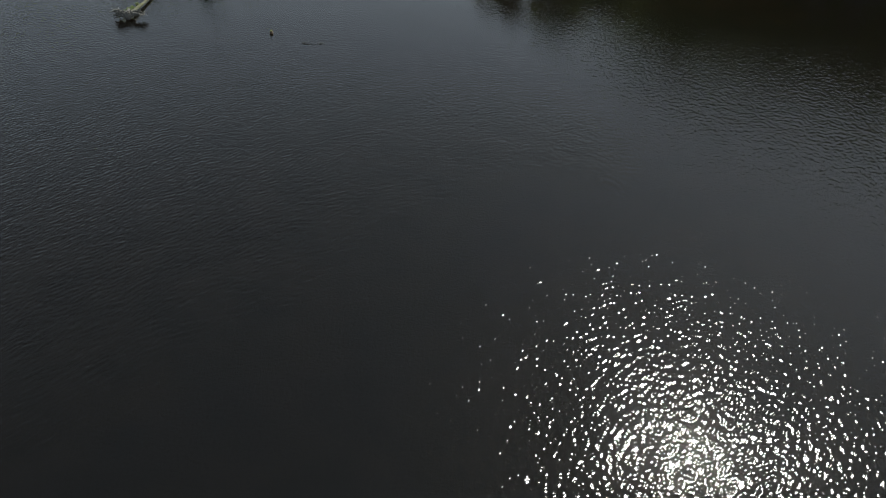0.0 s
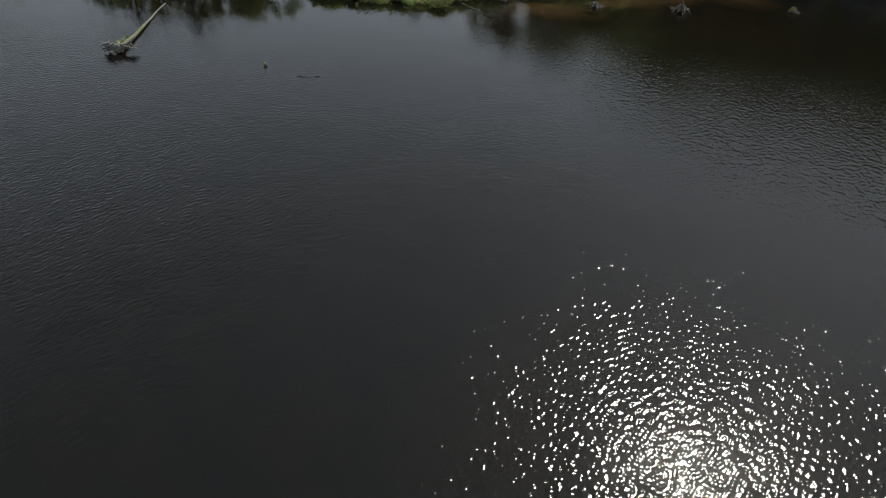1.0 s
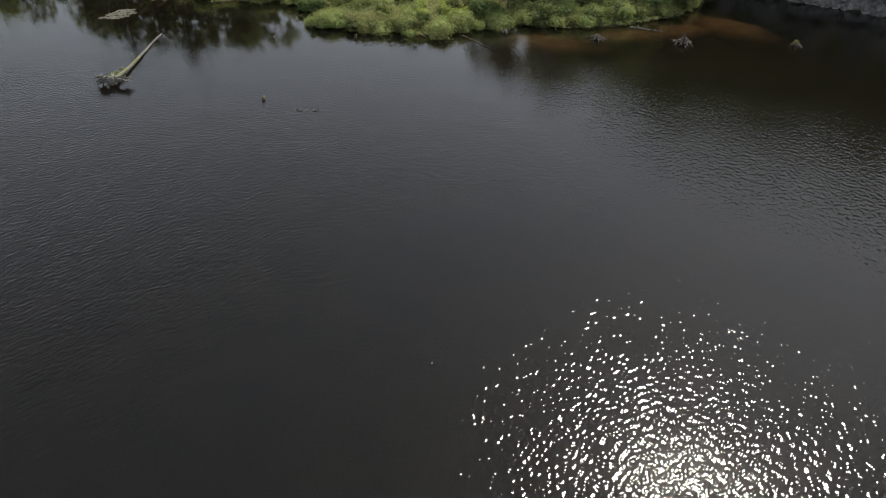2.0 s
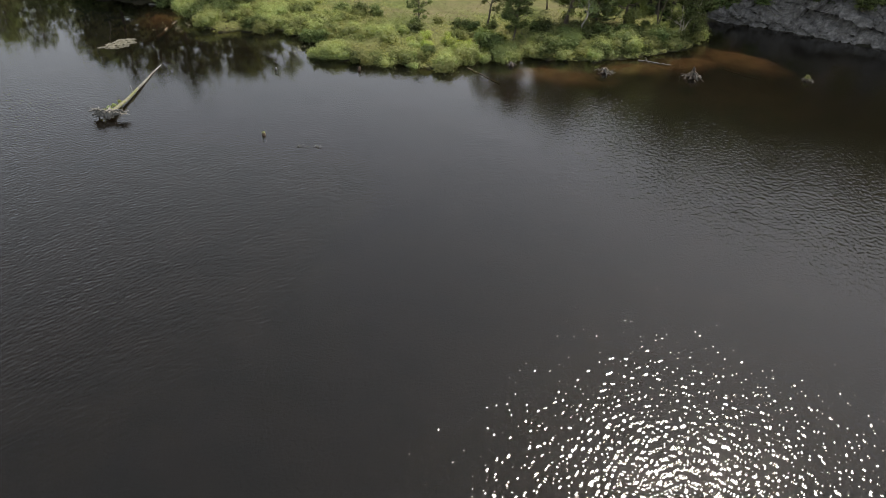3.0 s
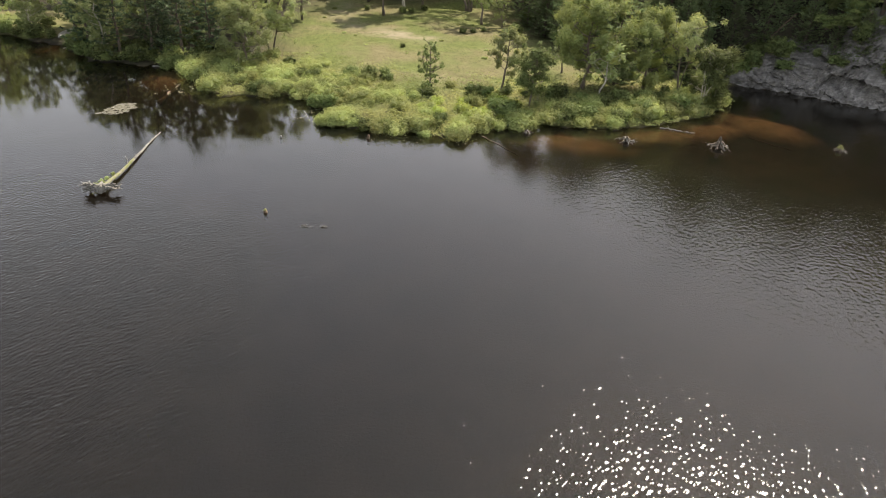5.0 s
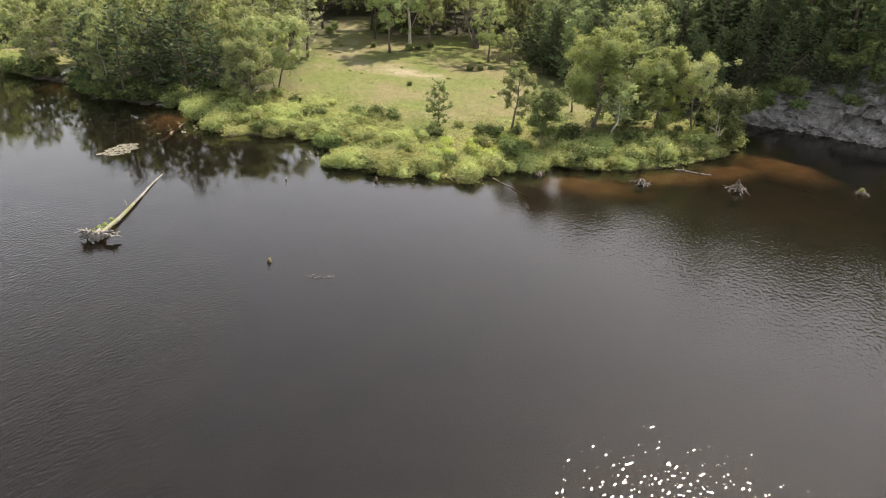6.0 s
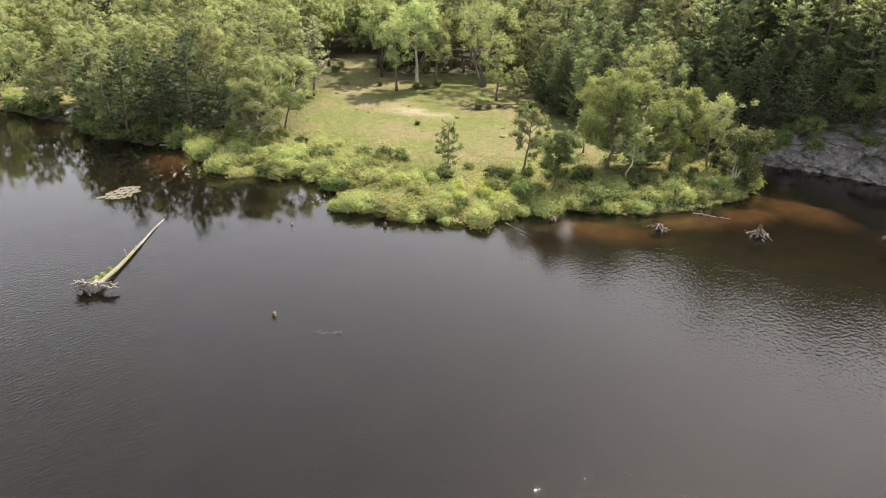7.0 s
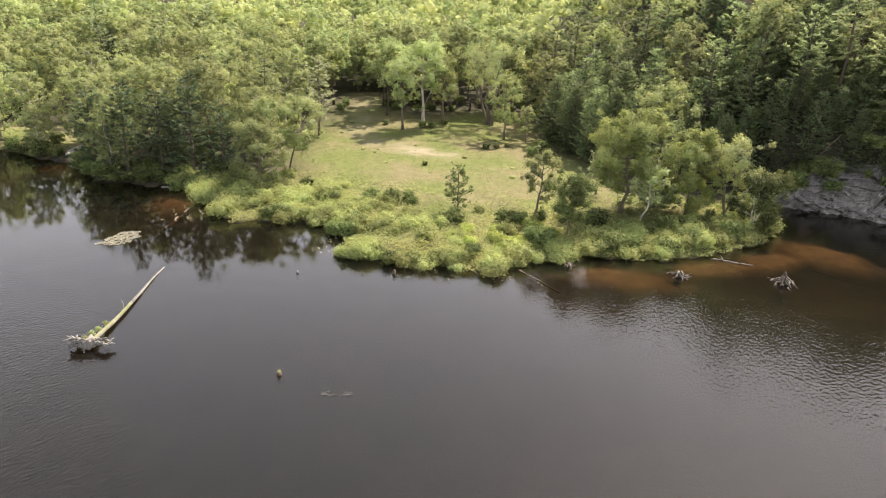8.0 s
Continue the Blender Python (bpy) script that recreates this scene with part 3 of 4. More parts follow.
def shrub(name, label, seed, H, W, count=420, size=0.16, leaf=None, stems=6, kind="shrub"):
    rng = np.random.default_rng(seed)
    bush = thing(name, label, kind)
    wood, crown = Geo(), Geo()
    clumps = []
    for k in range(stems):
        a = k * 2.4 + rng.uniform(-0.4, 0.4)
        q = 0.5 * W * rng.uniform(0.25, 0.8)
        e = np.array((math.cos(a) * q, math.sin(a) * q, H * rng.uniform(0.45, 0.8)))
        wood.tube(bend((e[0] * 0.2, e[1] * 0.2, -0.15), e, rng, 0.04, 4), np.linspace(0.025, 0.008, 4), 4)
        clumps.append((*e, 0.3 * W * rng.uniform(0.7, 1.1)))
        clumps.append((e[0] * 0.9, e[1] * 0.9, H * 0.25, 0.25 * W))
    crown_clumps(crown, rng, clumps, count, size, True, 0.5, 0.45, core=0.5)
    v = crown.v[-1]
    v[:, 2] = np.where(v[:, 2] < 0.03, 0.03 + 0.1 * np.abs(v[:, 2]), v[:, 2])
    part("woody_base", wood.mesh("woody_base", BARK, True), bush)
    part("foliage", crown.mesh("foliage", leaf or LEAF_SHRUB), bush)
    return bush


def put(ob, x, y, scale=1.0, turn=0.0, sink=0.0, group=""):
    """Stands a thing on the ground at x, y."""
    ob.matrix_basis = Matrix.Translation((x, y, lie1(x, y) - sink)) @ Matrix.Rotation(turn, 4, "Z") @ Matrix.Scale(scale, 4)
    if group:
        ob["group"] = group
    return ob


def again(ob, x, y, scale=1.0, turn=0.0, tall=1.0, group="", label=""):
    c = copy_thing(ob, Matrix.Identity(4))
    c.matrix_basis = Matrix.Translation((x, y, lie1(x, y))) @ Matrix.Rotation(turn, 4, "Z") @ Matrix.Diagonal((scale, scale, scale * tall, 1))
    return tagged(c, label, group=group)


# Trees that stand singly in the meadow and along the shore.
put(broadleaf("sapling", "thin sparse sapling in the open meadow", 11, 4.4, 2.3, 0.14, 1500, 0.15, LEAF_ALDER, limbs=20, clump=0.13, open_crown=0.5), -3.7, 73.0)
put(broadleaf("maple_tree", "slender leaning maple with a high oval crown", 12, 6.2, 3.0, 0.3, 5200, 0.14, LEAF_MAPLE, lean=(0.55, 0.5), limbs=14, clump=0.17), 3.1, 72.4)
put(broadleaf("maple_tree", "young dense maple with a dark oval crown", 13, 5.4, 3.1, 0.28, 8000, 0.13, LEAF_ALDER, limbs=24, clump=0.17, trunk=0.09), 5.5, 69.2)
put(broadleaf("maple_tree", "big spreading tree on the point", 14, 9.0, 7.0, 0.2, 22000, 0.15, LEAF_OAK, limbs=34, clump=0.13, trunk=0.2), 11.2, 75.8)
put(pine("pine_tree", "bushy pine standing among broadleaf trees", 15, 9.4, 6.4, 0.06, 12000, 0.28, leaf=NEEDLE_CEDAR), 14.6, 77.6)
put(broadleaf("maple_tree", "upright tree with hanging leafy branches", 16, 8.0, 5.6, 0.06, 12000, 0.16, LEAF_OAK, limbs=20, clump=0.15), 17.3, 76.4)
put(broadleaf("poplar_tree", "slim pale-barked tree leaning over the shrubs", 17, 5.6, 3.0, 0.35, 900, 0.2, LEAF_MAPLE, BARK_PALE, (0.3, -0.3), limbs=12, clump=0.16), 12.3, 72.4)
put(broadleaf("poplar_tree", "pale thin-leaved sapling beside the big tree", 18, 4.6, 2.0, 0.25, 420, 0.19, LEAF_PALE, limbs=12, clump=0.14, open_crown=0.5), 9.7, 80.6)
put(broadleaf("maple_tree", "open-crowned tree with bare forked limbs", 19, 6.8, 5.0, 0.45, 4200, 0.16, LEAF_MAPLE, BARK, (0.2, 0), stems=3, limbs=15, clump=0.13, open_crown=0.7), 20.4, 75.4)
put(broadleaf("alder_tree", "low bushy alder leaning over the water", 20, 5.0, 4.6, 0.05, 8000, 0.145, LEAF_ALDER, BARK_PALE, (0.7, -0.5), stems=3, limbs=18, clump=0.16), 22.4, 74.2)
put(broadleaf("birch_tree", "leaning white-stemmed birch at the forest edge", 21, 6.4, 4.6, 0.16, 9000, 0.16, LEAF_BIRCH, BARK, (-0.7, 0.4), limbs=24, clump=0.16), -22.4, 77.4)
put(broadleaf("maple_tree", "twin-stemmed tree at the meadow's edge", 22, 8.2, 4.4, 0.26, 9000, 0.16, LEAF_MAPLE, BARK_DARK, stems=2, limbs=26, clump=0.16), -21.5, 83.6)
put(pine("pine_tree", "tall pale pine beside the meadow track", 23, 10.2, 4.8, 0.24, 4200, 0.28, leaf=LEAF_PALE, bark=BARK), -22.0, 100.2)
put(broadleaf("birch_tree", "tall birch with a bright pale trunk", 24, 11.6, 6.4, 0.42, 4600, 0.2, LEAF_BIRCH, BARK_PALE, (-0.9, 0.3), limbs=18, clump=0.17, trunk=0.24), -9.3, 107.5)
put(broadleaf("birch_tree", "slim tree beside the tall birch", 25, 9.5, 4.4, 0.3, 3000, 0.2, LEAF_MAPLE, BARK, limbs=16, clump=0.17), -6.9, 109.6)
put(broadleaf("poplar_tree", "thin young poplar with a small crown", 26, 9.6, 4.2, 0.4, 2200, 0.2, LEAF_MAPLE, limbs=12, clump=0.2), -11.9, 105.2)
put(broadleaf("willow_tree", "several-stemmed tree with spreading crooked limbs", 27, 11.4, 7.8, 0.36, 4800, 0.2, LEAF_BIRCH, BARK, (-1.0, 0.4), stems=3, limbs=21, clump=0.13, open_crown=0.5, trunk=0.26), -0.3, 109.9)
put(broadleaf("poplar_tree", "narrow upright tree on a slim trunk", 28, 8.6, 3.8, 0.26, 3200, 0.18, LEAF_BIRCH, limbs=18, clump=0.17), 1.5, 102.9)
put(broadleaf("sapling", "small bright sapling at the meadow's edge", 29, 4.8, 2.3, 0.2, 800, 0.2, LEAF_BIRCH, limbs=12, clump=0.17), 4.2, 101.8)

# Kinds that the woods repeat.
def wood_kinds(count, size, seed, n):
    """The kinds of forest tree, with that share of leaves of that size."""
    maples = [broadleaf("maple_tree", "leafy broadleaf tree of the forest", seed + k, 10.0, 6.6 + 0.6 * k, 0.12, int(8200 * count), 0.155 * size, LEAF_MAPLE, limbs=36, clump=0.1, tri=True, wooded=True) for k in range(n)]
    birches = [broadleaf("birch_tree", "light green slender forest tree", seed + 10 + k, 10.0, 5.6, 0.18, int(7400 * count), 0.145 * size, LEAF_BIRCH, BARK_PALE, limbs=34, clump=0.1, tri=True, wooded=True) for k in range(n)]
    pines = [pine("pine_tree", "tall white pine with level plumes of needles", seed + 20 + k, 12.0, 6.6, 0.1, int(7400 * count), 0.3 * size, NEEDLE_LIGHT if k != 1 else NEEDLE_PINE) for k in range(n)]
    cedars = [cedar("cedar_tree", "dense dark cone-shaped cedar", seed + 30 + k, 9.0, 5.0 + 0.5 * k, int(6800 * count), 0.25 * size) for k in range(n)]
    return maples, birches, pines, cedars


MAPLES, BIRCHES, PINES, CEDARS = wood_kinds(1.0, 1.0, 40, 3)
FAR_KINDS = wood_kinds(0.5, 1.4, 140, 3)
# Shore pines whose needle colour already holds their shade.
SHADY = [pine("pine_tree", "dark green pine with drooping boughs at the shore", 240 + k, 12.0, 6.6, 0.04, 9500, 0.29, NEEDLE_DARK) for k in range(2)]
FULL = {id(k): h for ks in ((MAPLES, BIRCHES, PINES, CEDARS), FAR_KINDS) for k, h in zip(ks, (10.0, 10.0, 12.0, 9.0))}
FULL[id(SHADY)] = 12.0
used = set()


def stand(kinds, k, x, y, tall, group, rng, label=""):
    """A tree of that height from one of the kinds; the first use moves the pattern itself."""
    if (y > 108 or x > 58) and kinds is not SHADY and kinds is not TALL:
        kinds = FAR_KINDS[[id(q) for q in (MAPLES, BIRCHES, PINES, CEDARS)].index(id(kinds))]
    ob = kinds[k % len(kinds)]
    full = FULL[id(kinds)]
    turn, s = rng.uniform(0, 6.283), tall / full
    if ob.name in used:
        return again(ob, x, y, s, turn, 1.0, group, label)
    used.add(ob.name)
    if label:
        ob["label"] = label
    return put(ob, x, y, s, turn, group=group)


TALL = [broadleaf("maple_tree", "tall forest tree on a bare straight trunk", 250 + k, 12.0, 6.4, 0.4, 5200, 0.19, LEAF_MAPLE, BARK_DARK, limbs=30, clump=0.11, tri=True, wooded=True, trunk=0.17) for k in range(2)]
FULL[id(TALL)] = 12.0
wood_rng = np.random.default_rng(5)
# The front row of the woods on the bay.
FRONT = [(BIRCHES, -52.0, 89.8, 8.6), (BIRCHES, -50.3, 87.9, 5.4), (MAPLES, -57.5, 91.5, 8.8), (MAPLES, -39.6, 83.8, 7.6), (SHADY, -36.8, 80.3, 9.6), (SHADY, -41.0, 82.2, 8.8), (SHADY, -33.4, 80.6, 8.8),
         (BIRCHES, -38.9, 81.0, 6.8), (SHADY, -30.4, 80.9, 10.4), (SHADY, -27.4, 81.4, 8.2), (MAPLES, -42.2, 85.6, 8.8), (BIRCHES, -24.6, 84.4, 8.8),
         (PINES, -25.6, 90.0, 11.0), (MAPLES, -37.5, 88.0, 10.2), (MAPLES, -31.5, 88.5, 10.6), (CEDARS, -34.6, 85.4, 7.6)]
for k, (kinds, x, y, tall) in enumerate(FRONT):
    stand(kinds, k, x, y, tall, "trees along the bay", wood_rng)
# The foot of the steep bank beside the meadow.
BANK = [(CEDARS, 7.6, 103.0, 8.6), (CEDARS, 9.4, 97.6, 8.8), (CEDARS, 11.3, 94.6, 8.4), (CEDARS, 13.0, 92.6, 9.0), (CEDARS, 15.0, 90.8, 8.6), (MAPLES, 18.0, 90.4, 9.4),
        (CEDARS, 20.2, 88.6, 7.6), (CEDARS, 23.5, 87.0, 7.4), (CEDARS, 10.6, 100.8, 10.5), (CEDARS, 14.4, 95.4, 10.4), (MAPLES, 7.4, 110.5, 10.0), (CEDARS, 17.6, 93.6, 9.6),
        (MAPLES, 22.0, 99.0, 9.5), (PINES, 31.8, 91.0, 10.5), (PINES, 35.2, 89.5, 12.5), (PINES, 38.6, 86.5, 12.5), (CEDARS, 28.6, 86.6, 6.5), (CEDARS, 32.0, 86.4, 7.0),
        (CEDARS, 35.5, 84.6, 6.6), (PINES, 26.8, 91.5, 10.0), (MAPLES, 29.0, 95.0, 9.5), (PINES, 42.0, 83.5, 12.5), (CEDARS, 39.8, 81.2, 6.6), (PINES, 46.5, 79.5, 12.0), (PINES, 51.0, 76.5, 12.0)]
for k, (kinds, x, y, tall) in enumerate(BANK):
    stand(kinds, k, x, y, tall, "trees on the steep bank", wood_rng)

# Tall trees behind the meadow, dark between their trunks.
BEHIND = [(-24.6, 113, 11), (-23.9, 118.5, 11.5), (-16.4, 119.4, 11.8), (-13.2, 116.6, 12.4), (-12.0, 121.5, 12), (-8.6, 118.6, 12.2), (-5.2, 120.2, 12.5), (-3.2, 118.2, 11.6), (0.6, 121.4, 12), (3.0, 119.8, 12.4), (5.8, 121.8, 12), (-15.0, 112.6, 11)]
for k, (x, y, tall) in enumerate(BEHIND):
    stand(TALL, k, x, y, tall, "tall trees behind the meadow", wood_rng)

bank_rng = np.random.default_rng(77)
spots = [(o[1], o[2]) for o in BANK]
while len(spots) < 112:
    x, y = bank_rng.uniform(7, 84), bank_rng.uniform(48, 122)
    px, py = np.array([x]), np.array([y])
    s = far_from(FOOT, px, py)[0]
    if not inside(HILL, px, py)[0] or s < (3.6 if x > 27 else 0.6) or s > 22 or min((x - a) ** 2 + (y - b) ** 2 for a, b in spots) < 2.9 ** 2:
        continue
    q = bank_rng.random()
    kinds = CEDARS if q < 0.55 else PINES if q < 0.82 else MAPLES
    stand(kinds, len(spots), x, y, bank_rng.uniform(5.2, 7.8) if kinds is CEDARS else bank_rng.uniform(10.5, 13.2) if kinds is PINES else bank_rng.uniform(7.5, 9.5), "trees on the steep bank", bank_rng)
    spots.append((x, y))

# Young cedars that cover the slope above the rock face.
slope_rng = np.random.default_rng(78)
for k in range(900):
    if len(spots) >= 160:
        break
    x, y = slope_rng.uniform(22, 50), slope_rng.uniform(74, 96)
    px, py = np.array([x]), np.array([y])
    s = far_from(FOOT, px, py)[0]
    if not inside(HILL, px, py)[0] or s < (3.0 if x > 30 else 1.2) or s > 13 or min((x - a) ** 2 + (y - b) ** 2 for a, b in spots) < 1.9 ** 2:
        continue
    stand(CEDARS, k, x, y, slope_rng.uniform(4.2, 7.4), "trees on the steep bank", slope_rng)
    spots.append((x, y))

# The woods behind.
taken = [(o[1], o[2]) for o in FRONT] + spots + [(o[0], o[1]) for o in BEHIND] + [(-22, 100.2), (-9.3, 107.5), (-6.9, 109.6), (-0.3, 109.9), (-21.5, 83.6)]


def free(x, y, gap):
    return all((x - a) ** 2 + (y - b) ** 2 > gap * gap for a, b in taken)


made = 0
for k in range(6000):
    if made >= 200:
        break
    y = 80 + 70 * wood_rng.random() ** 1.2
    half = 22 + 0.62 * y
    x = wood_rng.uniform(-half, half * 0.95)
    px, py = np.array([x]), np.array([y])
    if in_lake(px, py)[0] or off_shore(px, py)[0] < 3.5 or inside(MEADOW, px, py)[0] or far_from(MEADOW, px, py, True)[0] < 1.5:
        continue
    if ((x + 54) / 9) ** 2 + ((y - 96) / 5) ** 2 < 1 or x > 34 and y < 84 or not free(x, y, 3.4):
        continue
    s = far_from(FOOT, px, py)[0] if inside(HILL, px, py)[0] else 0
    if s > 8 and not free(x, y, 4.6):
        continue
    q = wood_rng.random()
    if s > 0.5:
        kinds = PINES if q < 0.32 else CEDARS if q < 0.6 else MAPLES if q < 0.85 else BIRCHES
    else:
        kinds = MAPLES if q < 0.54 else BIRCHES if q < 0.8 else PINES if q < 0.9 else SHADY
    tall = wood_rng.uniform(9.0, 12.0) * (1.08 if kinds is PINES else 0.95)
    stand(kinds, made, x, y, tall, "trees of the forest", wood_rng)
    taken.append((x, y))
    made += 1


def far_woods():
    """Crowns of the woods too far off to count."""
    rng = np.random.default_rng(9)
    g = Geo()
    n = 0
    spots = []
    while n < 850:
        y = 138 + 175 * rng.random() ** 1.6
        x = rng.uniform(-0.7 * y - 12, 0.7 * y + 12)
        if min([9] + [(x - a) ** 2 + (y - b) ** 2 for a, b in spots]) < 6:
            continue
        spots.append((x, y))
        n += 1
    zs = lie(np.array([a for a, b in spots]), np.array([b for a, b in spots]))
    for (x, y), z in zip(spots, zs):
        H, W = rng.uniform(8.5, 13.5), rng.uniform(5.5, 9)
        d = unit(rng, 12)
        d[:, 2] = np.abs(d[:, 2]) * 1.2 - 0.25
        reach = rng.uniform(0.75, 1.05, (12, 1))
        at = np.array((x, y, z + H * 0.62)) + d * reach * (W * 0.4, W * 0.4, H * 0.34)
        crown_clumps(g, rng, np.concatenate([at, W * rng.uniform(0.13, 0.21, (12, 1))], 1), 300, 0.4, True, core=0.62)
    return tagged(new("distant_forest", g.mesh("distant_forest", LEAF_MAPLE)), "green broadleaf forest canopy stretching into the distance", "forest", kind="stuff")


far_woods()

# ---- shrubs, herbs and grass ----
SHRUBS = [shrub("shrub", "low bright green shoreline shrub", 80 + k, 0.95, 2.4, 1500, 0.088, LEAF_SHRUB, 10) for k in range(4)]
ALDERS = [shrub("alder_bush", "rounded dark green alder bush", 90 + k, 1.6, 2.3, 950, 0.12, LEAF_ALDER, 8) for k in range(3)]
FERNS = [shrub("fern_clump", "yellow-green clump of ferns and herbs", 95 + k, 0.6, 1.7, 700, 0.13, LEAF_BRIGHT) for k in range(2)]
shrub_rng = np.random.default_rng(31)


def bush(kinds, k, x, y, s, group, tall=1.0, label=""):
    ob = kinds[k % len(kinds)]
    turn = shrub_rng.uniform(0, 6.283)
    if ob.name in used:
        return again(ob, x, y, s, turn, tall, group, label)
    used.add(ob.name)
    return put(ob, x, y, s, turn, group=group)


bushes = 0
for k in range(9000):
    if bushes >= 275:
        break
    x, y = shrub_rng.uniform(-32, 25), shrub_rng.uniform(61, 84)
    px, py = np.array([x]), np.array([y])
    d = off_shore(px, py)[0]
    if in_lake(px, py)[0] and d > 0.3:
        continue
    if (x - 5.6) ** 2 + (y - 68.2) ** 2 < 1.9:
        continue
    deep = 10.5 if x < 4 else 7.5
    if d > deep * shrub_rng.uniform(0.45, 1.0) or y > 82:
        continue
    if shrub_rng.random() > 0.9 - 0.45 * d / deep:
        continue
    s = shrub_rng.uniform(0.6, 1.15) * (1.0 - 0.3 * d / deep)
    bright = ((x - 0) / 5) ** 2 + ((y - 69) / 4) ** 2 < 1
    if bright and shrub_rng.random() < 0.75:
        bush(FERNS, bushes, x, y, s * 1.1, "herbs by the shore")
    elif shrub_rng.random() < 0.14:
        bush(ALDERS, bushes, x, y, s * 0.8, "bushes by the shore")
    else:
        bush(SHRUBS, bushes, x, y, s, "shrubs along the shore")
    bushes += 1
for k in range(34):
    x, y = shrub_rng.uniform(-22, 9), shrub_rng.uniform(74, 108)
    px, py = np.array([x]), np.array([y])
    if inside(MEADOW, px, py)[0] and far_from(MEADOW, px, py, True)[0] > 1.5:
        bush(SHRUBS, k, x, y, shrub_rng.uniform(0.12, 0.34), "weeds in the meadow", 0.6, "small weed clump in the dry meadow")
# Undergrowth in the shade of the tall trees.
for k in range(30):
    x, y = shrub_rng.uniform(-25, 8), shrub_rng.uniform(113, 124)
    px, py = np.array([x]), np.array([y])
    if not inside(MEADOW, px, py)[0] and far_from(TRACK, px, py)[0] > 2.5:
        bush(ALDERS, k, x, y, shrub_rng.uniform(0.4, 0.9), "undergrowth")
# Dark bushes that can be told apart.
POINT = [(3.5, 67, 1), (2.6, 67.4, 0.8), (4.2, 66.8, 0.6), (-3.9, 71.8, 0.6), (0.4, 71, 0.8), (1.6, 71.4, 0.75), (8, 67.6, 0.8), (8.8, 67.2, 0.9),
         (10.4, 67.6, 0.8), (7.6, 71.8, 0.8), (8.6, 72, 0.9), (15.6, 69.4, 1), (19.4, 71.2, 0.9), (24.4, 75.4, 0.9), (23.2, 77.2, 1), (12.6, 70.6, 0.8),
         (13.9, 71.4, 0.9), (10.6, 70.8, 0.8), (16.4, 72.6, 0.8), (9.4, 69.6, 0.6)]
EDGES = [(-9.6, 75.4, 0.85), (-8.2, 75.9, 0.6), (-0.9, 97.8, 0.45), (0.4, 98.3, 0.35), (-9.4, 106.8, 0.55), (-8.3, 107.1, 0.4), (-6.6, 108.6, 0.5), (-14.4, 107.4, 0.4), (1.7, 99.0, 0.35),
         (5.6, 97.4, 0.9), (4.6, 95.2, 0.7), (-7.7, 88.4, 0.3), (-24.4, 78.6, 0.8), (-25.6, 76.9, 0.7), (-28.3, 79.4, 0.8), (-31.4, 80.4, 0.9), (-35, 80, 1),
         (-38.5, 80.2, 1), (-41, 82, 1), (-44.3, 86.2, 0.9), (-50.4, 87.6, 1), (-33.4, 80.1, 0.8), (-43.6, 84.4, 0.8)]
for k, (x, y, s) in enumerate(POINT):
    bush(ALDERS, k, x, y, s, "dark bushes on the point")
for k, (x, y, s) in enumerate(EDGES):
    bush(ALDERS, k, x, y, s, "dark bushes at the wood's edge")
# Overhanging bushes all along the wooded bay.
for k, u in enumerate(np.linspace(0, 1, 36)):
    i = 2.4 + u * 6.8
    a, f = int(i), i - int(i)
    x, y = SHORE[a] * (1 - f) + SHORE[a + 1] * f + (shrub_rng.uniform(-0.3, 0.6), 0.35 + shrub_rng.uniform(0, 0.8))
    if not -48.8 < x < -45.4:
        bush(ALDERS, k, float(x), float(y), shrub_rng.uniform(0.3, 0.7), "bushes along the bay")
# Brow of the cliff.
for k in range(170):
    x, y = shrub_rng.uniform(24, 56), shrub_rng.uniform(68, 96)
    px, py = np.array([x]), np.array([y])
    s = far_from(FOOT, px, py)[0]
    if not inside(HILL, px, py)[0] or s < (3.6 if x > 33 else 0.8) or s > 14:
        continue
    bush(ALDERS, k, x, y, shrub_rng.uniform(0.7, 1.4), "bushes on the cliff's brow")
# Bushes that hold on to the rock face.
for k in range(34):
    u = shrub_rng.uniform(0, 1) ** 1.3
    z = shrub_rng.uniform(3.2, 7.6) if u > 0.25 else shrub_rng.uniform(2.0, 4.6)
    x, y = 29.5 + 17 * u, 83.0 - 10.6 * u
    hold = bush(ALDERS, k, x + 0.5 * (0.5 * z + 0.5), y + 0.85 * (0.5 * z + 0.5), shrub_rng.uniform(0.5, 1.0), "bushes on the cliff")
    hold.location.z = z - 0.3
# Understory below the steep bank and in the wood's edge.
for k in range(44):
    x, y = shrub_rng.uniform(6, 34), shrub_rng.uniform(83, 106)
    px, py = np.array([x]), np.array([y])
    if in_lake(px, py)[0] or inside(MEADOW, px, py)[0]:
        continue
    bush(ALDERS, k, x, y, shrub_rng.uniform(0.8, 1.5), "undergrowth")
for k in range(40):
    x, y = shrub_rng.uniform(-60, -24), shrub_rng.uniform(79, 95)
    px, py = np.array([x]), np.array([y])
    if in_lake(px, py)[0] or off_shore(px, py)[0] < 0.8 or inside(MEADOW, px, py)[0]:
        continue
    bush(ALDERS, k, x, y, shrub_rng.uniform(0.6, 1.1), "undergrowth")


